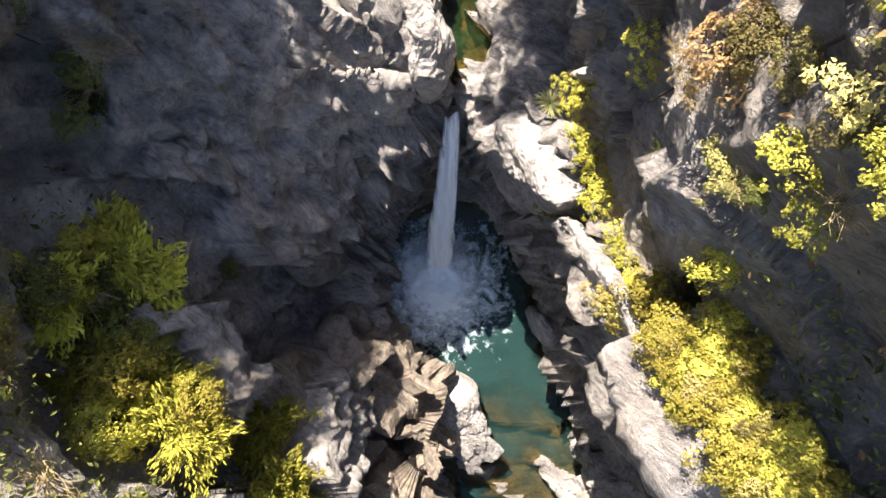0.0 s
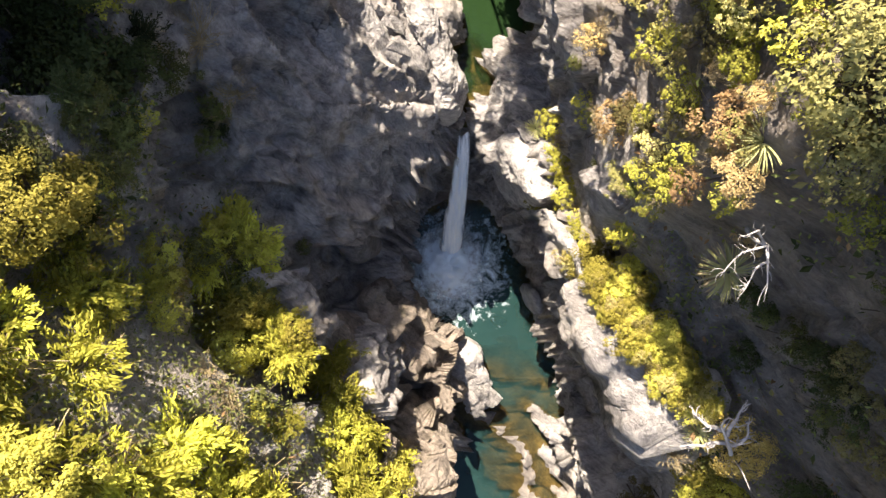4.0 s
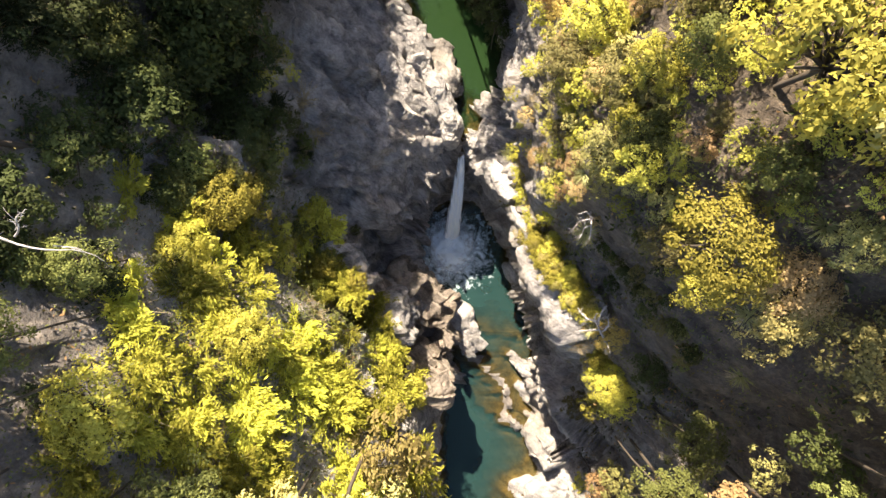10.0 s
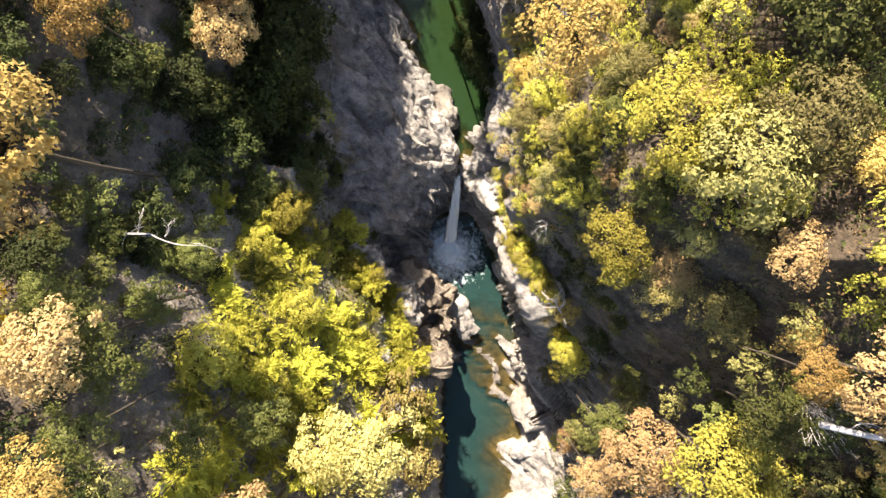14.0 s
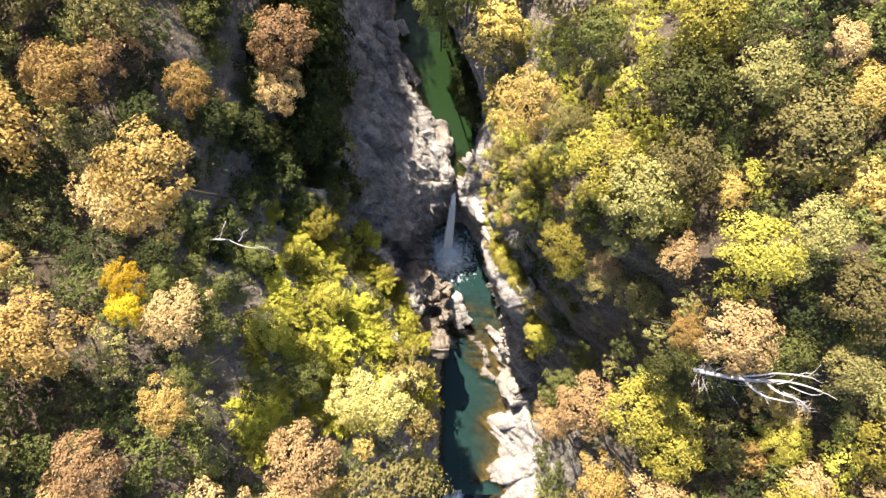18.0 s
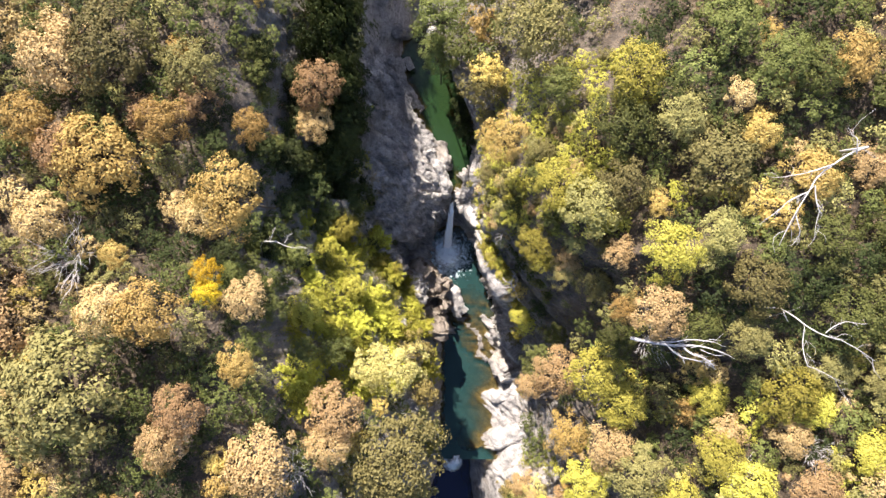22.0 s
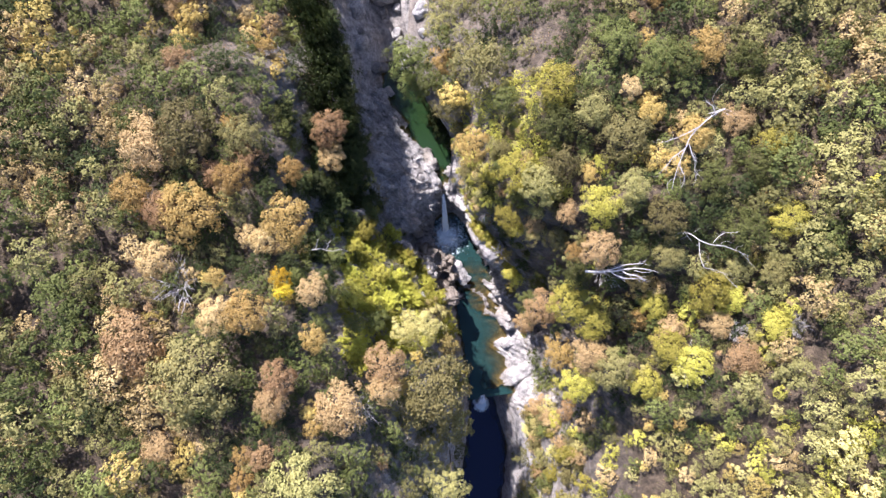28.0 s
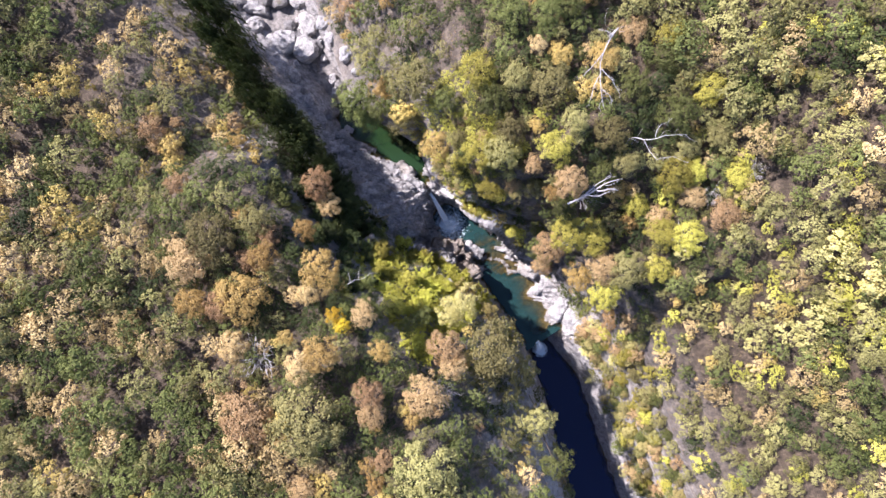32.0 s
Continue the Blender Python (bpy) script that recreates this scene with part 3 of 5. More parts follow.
def rubble(name, label, path, count, width, size, mat, seed, sink=0.35, tall=0.8):
    """A broken rock mass: angular blocks bedded along a line of x, y, z."""
    rn = random.Random(seed)
    root = tagged(new(name), label, "rock")
    pts = [Vector(p) for p in path]
    root.location = pts[0]
    if mat.name not in BLOCKS:
        BLOCKS[mat.name] = [block_mesh(40 + k) for k in range(9)]
        for me in BLOCKS[mat.name]:
            me.materials.append(mat)
    for k in range(count):
        u = (k + rn.random()) / count * (len(pts) - 1)
        a = min(int(u), len(pts) - 2)
        c = pts[a].lerp(pts[a + 1], u - a)
        side = (pts[a + 1] - pts[a]).cross(Vector((0, 0, 1))).normalized()
        off = rn.gauss(0, 0.5) * width
        c = c + side * off - Vector((0, 0, 0.75 * abs(off) + sink * size))
        s = size * rn.uniform(0.45, 1.15)
        ob = new("rock_block", rn.choice(BLOCKS[mat.name]))
        ob.parent = root
        ob.matrix_basis = Matrix.Translation(c - pts[0]) @ Matrix.Rotation(radians(-48) + rn.gauss(0, 0.35), 4, "Z") @ Matrix.Rotation(rn.gauss(0.3, 0.25), 4, "Y") @ Matrix.Diagonal((s * 1.5, s * 0.9, s * tall, 1))
    return root


def ridge(name, label, path, mat, seed, rough=0.3, block=0.9, square=0.6, step=0.09):
    """A rock body along a line of (x, y, crest height, half width, height), jointed across and bedded along it."""
    P = np.array(path, float)
    run = np.concatenate([[0], np.cumsum(np.linalg.norm(np.diff(P[:, :2], axis=0), axis=1))])
    n = max(12, int(run[-1] / step))
    u = np.linspace(0, run[-1], n)
    S = np.stack([np.interp(u, run, P[:, k]) for k in range(5)], 1)
    for _ in range(int(0.35 / step)):
        S[1:-1] = 0.25 * S[:-2] + 0.5 * S[1:-1] + 0.25 * S[2:]
    way = np.gradient(S[:, :2], axis=0)
    way /= np.linalg.norm(way, axis=1, keepdims=True)
    side = np.stack([-way[:, 1], way[:, 0]], 1)
    end = np.clip(np.minimum(u, run[-1] - u) / (0.8 * S[:, 3]), 0, 1)
    cap = (0.35 + 0.65 * np.sqrt(np.maximum(0.0, 1 - (1 - end) ** 2))) * (1 + 0.3 * vnoise(np.stack([u * 0.9, u * 0, u * 0 + seed], 1), 90))
    m = max(28, int(2.6 * (S[:, 3].max() * 2 + S[:, 4].max()) / step / 2))
    a = np.linspace(0, math.tau, m, endpoint=False)
    cx = np.sign(np.cos(a)) * np.abs(np.cos(a)) ** square
    cz = np.sign(np.sin(a)) * np.abs(np.sin(a)) ** square
    w, h = S[:, 3] * cap, 0.5 * S[:, 4] * (0.45 + 0.55 * cap)
    mid = S[:, 2] - 0.5 * S[:, 4]
    V = np.empty((n, m, 3))
    V[..., 0] = S[:, None, 0] + side[:, None, 0] * w[:, None] * cx
    V[..., 1] = S[:, None, 1] + side[:, None, 1] * w[:, None] * cx
    V[..., 2] = mid[:, None] + h[:, None] * cz
    N = np.stack([side[:, None, 0] * np.cos(a), side[:, None, 1] * np.cos(a), np.broadcast_to(np.sin(a), (n, m))], -1)
    p = V.reshape(-1, 3)
    q = p + 3.1 * seed
    d = rough * (0.5 * fractured(q, block, 11 + seed, 2.2) + 0.28 * fractured(q, 0.4 * block, 23 + seed, 2.6) + 0.55 * fbm(q * 0.7, 3, 0.55, 70 + seed) + 0.1 * fbm(q * 5, 3, 0.6, 75 + seed, True))
    p = p + N.reshape(-1, 3) * d[:, None] - P[0, :3]
    i = np.arange(n * m).reshape(n, m)
    nxt = np.roll(i, -1, 1)
    faces = np.stack([i[:-1], i[1:], nxt[1:], nxt[:-1]], -1).reshape(-1, 4).tolist()
    faces += [tuple(i[0]), tuple(i[-1][::-1])]
    ob = mesh_object(name, p, faces, mat, smooth=False)
    ob.location = P[0, :3]
    return tagged(ob, label, "rock")


# left side of the plunge pool
ridge("rock_ridge", "rough brown rock ridge between the pool and a crevice", ((-3.9, -3.2, 5.0, 0.7, 5), (-2.7, -5.0, 5.2, 0.9, 5.5), (-1.5, -6.7, 4.8, 1.0, 5.5), (-0.9, -8.4, 4.0, 1.0, 5), (-0.7, -9.8, 4.4, 1.1, 5)), BROWN_ROCK, 1, 0.42, 0.9)
ridge("rock_ridge", "pale brown broken rock above the lower pool", ((-3.6, -8.6, 7.4, 1.0, 5), (-2.3, -9.9, 7.2, 1.2, 6), (-1.2, -11.2, 6.8, 1.2, 8), (-1.0, -12.8, 6.6, 1.0, 8)), BROWN_ROCK, 2, 0.42, 1.0)
ridge("rock_ridge", "rough brown rock rib beside the crevice", ((-5.1, -4.2, 8.6, 0.8, 4), (-4.4, -6.0, 8.2, 0.9, 5), (-3.7, -7.8, 7.4, 0.9, 5)), BROWN_ROCK, 3, 0.4, 0.9)
ridge("rock_slab", "flaky white sunlit rock slab at the edge of the pool", ((-0.3, -6.4, 1.2, 0.8, 3.6), (0.5, -7.8, 1.7, 1.2, 4.4), (1.2, -9.1, 1.7, 1.3, 4.4), (1.6, -10.3, 1.3, 1.2, 4.0)), PALE_ROCK, 4, 0.34, 0.5, 0.4)
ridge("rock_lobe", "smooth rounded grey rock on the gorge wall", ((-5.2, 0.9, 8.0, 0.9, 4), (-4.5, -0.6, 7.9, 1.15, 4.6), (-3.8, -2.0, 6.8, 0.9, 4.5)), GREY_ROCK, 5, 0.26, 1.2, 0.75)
ridge("rock_lobe", "bulging pale rock lobe above the plunge pool", ((-6.2, 7.6, 10.6, 0.9, 4), (-4.9, 6.2, 10.4, 1.1, 4.5), (-3.6, 4.6, 9.9, 0.9, 4.5)), PALE_ROCK, 6, 0.36, 1.0, 0.7)
ridge("rock_outcrop", "jagged white sunlit rock crest above the plunge pool", ((-4.4, 8.6, 10.2, 0.7, 4), (-3.0, 6.4, 10.0, 0.9, 4.5), (-1.6, 4.3, 9.0, 0.8, 4.5)), PALE_ROCK, 7, 0.46, 0.7)
ridge("rock_outcrop", "jagged white rock crest along the waterfall notch", ((-2.4, 8.8, 9.8, 0.8, 4), (-1.2, 6.8, 9.8, 0.9, 4.5), (-0.35, 4.9, 9.2, 0.75, 5), (-0.45, 3.6, 8.4, 0.6, 5)), PALE_ROCK, 8, 0.46, 0.7)
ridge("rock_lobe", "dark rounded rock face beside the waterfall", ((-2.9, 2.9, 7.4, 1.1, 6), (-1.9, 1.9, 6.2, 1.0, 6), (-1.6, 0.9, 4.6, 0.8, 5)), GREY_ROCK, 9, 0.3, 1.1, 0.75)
# right side
ridge("rock_block", "white sunlit layered block beside the waterfall lip", ((1.75, 5.6, 6.9, 0.5, 3), (2.05, 4.6, 7.5, 0.8, 4), (2.3, 3.5, 7.8, 0.8, 4)), PALE_ROCK, 10, 0.3, 0.55, 0.5)
ridge("rock_block", "white sunlit layered block beside the waterfall", ((2.15, 3.3, 8.6, 0.75, 5), (2.5, 2.2, 9.6, 0.95, 6), (2.85, 1.1, 10.6, 0.75, 6), (3.0, 0.2, 11.0, 0.45, 6)), PALE_ROCK, 12, 0.3, 0.55, 0.5)
ridge("rock_rib", "jagged sunlit rock rib on the edge of the shaded wall", ((2.85, 0.1, 12.2, 0.3, 3), (3.15, -1.0, 14.2, 0.36, 3.4), (3.7, -2.4, 15.2, 0.36, 3.4), (4.4, -3.5, 15.8, 0.36, 3.4), (5.2, -4.6, 16.0, 0.36, 3.4), (5.9, -5.7, 15.0, 0.3, 3)), PALE_ROCK, 13, 0.26, 0.5)
ridge("rock_point", "small pale rock knob at the edge of the water", ((3.75, -3.6, 2.4, 0.3, 3.4), (4.3, -4.5, 2.6, 0.42, 3.6), (4.9, -5.6, 1.4, 0.3, 2.6)), PALE_ROCK, 14, 0.24, 0.5)
ridge("rock_point", "pale pointed rocks at the foot of the wall", ((5.9, -8.4, 1.9, 0.35, 3), (6.5, -9.8, 2.2, 0.5, 3.4), (7.1, -11.2, 1.8, 0.6, 3)), PALE_ROCK, 15, 0.3, 0.6)
ridge("rock_ledge", "white rock ledge along the edge of the stream", ((6.0, -11.9, 0.9, 0.7, 2), (6.9, -13.6, 1.3, 0.75, 2.4), (7.1, -15.4, 1.3, 0.75, 2.4), (7.7, -17.4, 1.4, 0.8, 2.4)), PALE_ROCK, 16, 0.32, 0.6, 0.5)
ridge("rock_ledge", "rounded pale rock slab jutting into the stream", ((8.9, -18.9, 1.9, 1.0, 2.6), (7.2, -20.0, 1.7, 1.0, 2.6), (5.4, -20.8, 1.2, 0.8, 2.4)), PALE_ROCK, 17, 0.28, 1.0, 0.6)
ridge("rock_ledge", "broad pale rock slab beside the lower stream", ((9.8, -23.6, 2.4, 1.3, 3), (8.0, -24.9, 2.1, 1.4, 3), (5.6, -26.0, 1.4, 1.2, 2.6)), PALE_ROCK, 18, 0.32, 1.1, 0.6)
ridge("rock_ledge", "broad pale rock slab beside the lower stream", ((10.5, -26.0, 2.6, 1.4, 3), (8.0, -27.6, 2.2, 1.5, 3), (6.2, -29.4, 1.4, 1.2, 3)), PALE_ROCK, 19, 0.32, 1.1, 0.6)
rubble("rock_slab", "flaky white plates on the sunlit slab by the pool", ((-0.2, -6.6, 1.3), (0.6, -7.9, 1.8), (1.3, -9.2, 1.8), (1.7, -10.2, 1.4)), 44, 0.85, 0.36, PALE_ROCK, 8, 0.3, 0.55)
rubble("rock_block", "white flaky plates on the layered block", ((2.0, 4.9, 7.5), (2.3, 3.4, 8.3), (2.6, 2.0, 9.7), (2.95, 0.6, 10.9)), 46, 0.55, 0.34, PALE_ROCK, 12, 0.35, 0.5)
rubble("rock_outcrop", "jagged white sunlit rocks above the plunge pool", ((-3.6, 7.4, 9.7), (-2.6, 6.0, 9.6), (-1.4, 5.2, 9.2)), 26, 0.9, 0.42, PALE_ROCK, 6, 0.5)
rubble("rock_outcrop", "jagged pale rocks along the upper pool", ((-2.2, 8.4, 9.2), (-3.6, 11, 8.9), (-5.2, 15, 8.7), (-6.2, 19, 8.9)), 90, 1.1, 0.5, PALE_ROCK, 9, 0.4)
rr = random.Random(77)
for k in range(64):
    by = rr.uniform(21.5, 50)
    bx = -3.2 + rr.uniform(-4.6, 4.6)
    s = rr.uniform(0.5, 1.5) * (1.6 if rr.random() < 0.3 else 0.9)
    bz, _ = ground_z(bx, by)
    boulder(bx, by, bz + 0.25 * s, s * rr.uniform(0.8, 1.3), s, s * rr.uniform(0.6, 0.9), rr.uniform(0, 180), PALE_ROCK if rr.random() < 0.75 else GREY_ROCK,
            "pale grey boulder in the upper stream bed", 20 + k, 0.5, 3)


# ---- vegetation ----
def leaves(rng, c, out, size, aspect, up=0.25, wild=0.36):
    """Folded leaf quads at the points c, leaning the way out."""
    n = len(c)
    nrm = np.array([0, 0, up]) + out + rng.normal(size=(n, 3)) * wild
    nrm /= np.linalg.norm(nrm, axis=1, keepdims=True)
    t = np.cross(nrm, rng.normal(size=(n, 3)))
    t /= np.linalg.norm(t, axis=1, keepdims=True) + 1e-9
    b = np.cross(nrm, t)
    s = size * rng.uniform(0.55, 1.45, n)[:, None]
    v = np.stack([c - t * s, c + b * s * aspect + nrm * s * 0.18, c + t * s, c - b * s * aspect + nrm * s * 0.18], 1)
    return v.reshape(-1, 3)


def quads(count):
    return np.arange(count * 4).reshape(-1, 4).tolist()


def limb(verts, faces, a, b, r0, r1, sides=5, bend=0.0, rnd=None, steps=4):
    a, b = Vector(a), Vector(b)
    way = (b - a).normalized()
    x = way.orthogonal().normalized()
    y = way.cross(x)
    sway = (x * (rnd.uniform(-1, 1) if rnd else 0) + y * (rnd.uniform(-1, 1) if rnd else 0)) * bend * (b - a).length
    base = len(verts)
    for i in range(steps + 1):
        f = i / steps
        c = a.lerp(b, f) + sway * math.sin(f * math.pi)
        r = r0 + (r1 - r0) * f
        for j in range(sides):
            t = j / sides * math.tau
            verts.append(c + x * (r * math.cos(t)) + y * (r * math.sin(t)))
    for i in range(steps):
        for j in range(sides):
            faces.append((base + i * sides + j, base + i * sides + (j + 1) % sides, base + (i + 1) * sides + (j + 1) % sides, base + (i + 1) * sides + j))
    faces.append(tuple(base + steps * sides + j for j in range(sides)))


def make_tree(seed, leaf, label, lobes=24, per=95, size=0.036, ragged=0.25, stem=2.4):
    """A tree with a crown of radius 1 and a height of 1, its leaves in rounded lobes on forking boughs; stretched when it is planted."""
    rnd, rng = random.Random(seed), np.random.default_rng(seed)
    name = "autumn_tree" if leaf in ("gold", "tan", "yellow") else "shrub" if leaf in ("lime", "dark", "pale") else "tree"
    root = tagged(new(name), label, "shrub" if name == "shrub" else "tree")
    tv, tf, pts, outs = [], [], [], []
    fork = Vector((rnd.uniform(-.08, .08), rnd.uniform(-.08, .08), 0.3))
    limb(tv, tf, (0, 0, -(1.6 if name == "shrub" else stem)), fork, 0.036, 0.03, 5, 0.03, rnd)
    for k in range(lobes):
        a = math.tau * (k * 0.381966 + rnd.uniform(-.07, .07))
        r = math.sqrt((k + 0.5) / lobes) * rnd.uniform(1 - ragged, 1.0 + 0.35 * ragged)
        dome = math.sqrt(max(0.0, 1 - min(r, 1) ** 2))
        c = Vector((r * math.cos(a) * 0.82, r * math.sin(a) * 0.82, 0.36 + 0.46 * dome * rnd.uniform(0.72, 1.05)))
        limb(tv, tf, fork, c, 0.022, 0.006, 3, 0.12, rnd, 3)
        s = rnd.uniform(0.12, 0.26)
        out = np.array(c - Vector((0, 0, 0.25)).lerp(c, 0.2))
        out /= np.linalg.norm(out)
        d = rng.normal(size=(per, 3)) + 1.0 * out + np.array([0, 0, 0.35])
        d /= np.linalg.norm(d, axis=1, keepdims=True)
        reach = s * rng.uniform(0.55, 1.12, per)[:, None] * (1 + ragged * np.abs(vnoise(d * 2.7 + seed + k, 5)))[:, None]
        pts.append(np.array(c) + d * reach * np.array([1, 1, 0.8]))
        outs.append(d + 0.5 * out)
    mesh_object("trunk", tv, tf, BARK, root)
    v = leaves(rng, np.concatenate(pts), np.concatenate(outs), size, 1.0, 0.2, 0.5)
    v = v.reshape(-1, 4, 3)[:, :3].reshape(-1, 3)
    mesh_object("crown", v, np.arange(len(v)).reshape(-1, 3).tolist(), LEAF[leaf], root, smooth=False)
    return root


def make_bamboo(seed, leaf, label, canes=42, per=56):
    """A thicket of arching canes with feathery narrow leaves, radius 1, height 1."""
    rnd, rng = random.Random(seed), np.random.default_rng(seed)
    root = tagged(new("cane_thicket"), label, "bamboo")
    tv, tf, pts, outs = [], [], [], []
    for k in range(canes):
        a = rnd.uniform(0, math.tau)
        reach = rnd.uniform(0.25, 1.05)
        foot = Vector((rnd.gauss(0, 0.25), rnd.gauss(0, 0.25), -0.05))
        head = Vector((reach * math.cos(a), reach * math.sin(a), rnd.uniform(0.55, 0.95)))
        mid = foot.lerp(head, 0.5) + Vector((0, 0, 0.3))
        prev = foot
        for i in range(1, 6):
            f = i / 5
            p = foot * (1 - f) ** 2 + mid * (2 * f * (1 - f)) + head * f * f
            limb(tv, tf, prev, p, 0.009 * (1.2 - f), 0.009 * (1.1 - f), 3, 0, None, 1)
            prev = p
        f = rng.uniform(0.35, 1.0, per)[:, None]
        c = np.array(foot)[None] * (1 - f) ** 2 + np.array(mid)[None] * (2 * f * (1 - f)) + np.array(head)[None] * f * f
        pts.append(c + rng.normal(size=(per, 3)) * 0.05)
        outs.append(np.repeat(np.array([[math.cos(a), math.sin(a), 0.2]]), per, 0))
    mesh_object("cane_clump", tv, tf, STRAW, root)
    c, o = np.concatenate(pts), np.concatenate(outs)
    n = len(c)
    t = o + rng.normal(size=(n, 3)) * 0.45
    t /= np.linalg.norm(t, axis=1, keepdims=True)
    b = np.cross(t, np.array([0, 0, 1.0]) + rng.normal(size=(n, 3)) * 0.4)
    b /= np.linalg.norm(b, axis=1, keepdims=True)
    s = 0.055 * rng.uniform(0.6, 1.5, n)[:, None]
    v = np.stack([c - t * s, c + b * s * 0.24, c + t * s, c - b * s * 0.3], 1).reshape(-1, 3)
    mesh_object("foliage", v, quads(n), LEAF[leaf], root, smooth=False)
    return root


def make_rosette(seed, label):
    """A spiky rosette of narrow arching blades, radius 1."""
    rnd = random.Random(seed)
    root = tagged(new("rosette_plant"), label, "yucca")
    for part_name, lo, hi, count, mat in (("blade_rosette", 0.25, 1.25, 70, LEAF["blade"]), ("dry_skirt", -0.25, 0.3, 34, STRAW)):
        v, f = [], []
        for k in range(count):
            a, e = rnd.uniform(0, math.tau), rnd.uniform(lo, hi)
            L = rnd.uniform(0.75, 1.05)
            side = Vector((-math.sin(a), math.cos(a), 0))
            base = len(v)
            for i in range(5):
                t = i / 4
                r = L * t * math.cos(e - 0.55 * t)
                z = L * t * math.sin(e - 0.55 * t) * 0.8 + 0.1
                c = Vector((r * math.cos(a), r * math.sin(a), z))
                w = 0.035 * (1 - t) ** 0.7 + 0.002
                v += [c - side * w, c + Vector((0, 0, -0.35 * w)), c + side * w]
            for i in range(4):
                b0 = base + 3 * i
                f += [(b0, b0 + 1, b0 + 4, b0 + 3), (b0 + 1, b0 + 2, b0 + 5, b0 + 4)]
        mesh_object(part_name, v, f, mat, root)
    tv, tf = [], []
    limb(tv, tf, (0, 0, -0.5), (0, 0, 0.15), 0.13, 0.1, 7)
    mesh_object("stump", tv, tf, BARK, root)
    return root


def make_twigs(seed, label, mat, count=46, name="bare_bush"):
    """A leafless bush of thin forking twigs, radius 1, height 1."""
    rnd = random.Random(seed)
    root = tagged(new(name), label, "bush")
    for m in range(4):
        v, f = [], []
        for k in range(count // 4):
            a, r = rnd.uniform(0, math.tau), rnd.uniform(0.2, 1)
            foot = Vector((rnd.gauss(0, 0.1), rnd.gauss(0, 0.1), -0.08))
            tip = Vector((r * math.cos(a), r * math.sin(a), rnd.uniform(0.35, 0.95)))
            limb(v, f, foot, tip, 0.016, 0.006, 4, 0.15, rnd, 4)
            for j in range(3):
                s = foot.lerp(tip, rnd.uniform(0.4, 0.9))
                limb(v, f, s, s + (tip - foot) * 0.35 + Vector((rnd.gauss(0, .13), rnd.gauss(0, .13), rnd.gauss(0, .1))), 0.008, 0.003, 3, 0.1, rnd, 2)
        mesh_object("twig_fan", v, f, mat, root)
    return root


def dead_tree(foot, tip, thick, seed, label, drop=0.5, boughs=9, spread=0.45):
    """A bleached leafless tree from foot to tip; each bough with its twigs is a part."""
    rnd = random.Random(seed)
    foot, tip = Vector(foot), Vector(tip)
    root = tagged(new("dead_tree"), label, "dead tree")
    root.location = foot
    span = tip - foot
    v, f = [], []
    limb(v, f, (0, 0, 0), span, thick, thick * 0.25, 7, 0.05, rnd, 8)
    mesh_object("trunk", v, f, DEADWOOD, root)
    for k in range(boughs):
        a = span * rnd.uniform(0.3, 0.98)
        way = Vector((rnd.gauss(0, 1), rnd.gauss(0, 1), rnd.gauss(0.2, 0.5))).normalized() * span.length * spread * rnd.uniform(0.5, 1.1) + span * 0.18
        v, f = [], []
        limb(v, f, a, a + way, thick * 0.33, thick * 0.1, 5, 0.18, rnd, 6)
        for j in range(5):
            s = a + way * rnd.uniform(0.35, 1)
            w2 = (way.normalized() + Vector((rnd.gauss(0, .6), rnd.gauss(0, .6), rnd.gauss(0, .4)))).normalized() * span.length * spread * rnd.uniform(0.2, 0.5)
            limb(v, f, s, s + w2, thick * 0.13, thick * 0.03, 4, 0.2, rnd, 4)
        mesh_object("bough", v, f, DEADWOOD, root)
    return root


def forked_tree(label, thick, foot, boughs, seed, name="dead_tree"):
    """A bleached tree: each bough a line of x, y, z points with side twigs; the first is the trunk."""
    rnd = random.Random(seed)
    root = tagged(new(name), label, "dead tree")
    foot = Vector(foot)
    root.location = foot
    for k, line in enumerate(boughs):
        pts = [Vector(p) - foot for p in line]
        v, f = [], []
        r = thick * (1 if k == 0 else 0.55)
        for i in range(len(pts) - 1):
            taper = 1 - 0.75 * i / (len(pts) - 1), 1 - 0.75 * (i + 1) / (len(pts) - 1)
            limb(v, f, pts[i], pts[i + 1], r * taper[0], r * taper[1], 7, 0.09, rnd, 6)
            span = pts[i + 1] - pts[i]
            for j in range(6 if k else 3):
                s = pts[i] + span * rnd.uniform(0.3, 1)
                w = (span.normalized() + Vector((rnd.gauss(0, .6), rnd.gauss(0, .6), rnd.gauss(0, .35)))).normalized() * span.length * rnd.uniform(0.25, 0.6)
                limb(v, f, s, s + w, r * 0.3, r * 0.08, 4, 0.25, rnd, 4)
        mesh_object("trunk" if k == 0 else "bough", v, f, DEADWOOD, root)
    return root


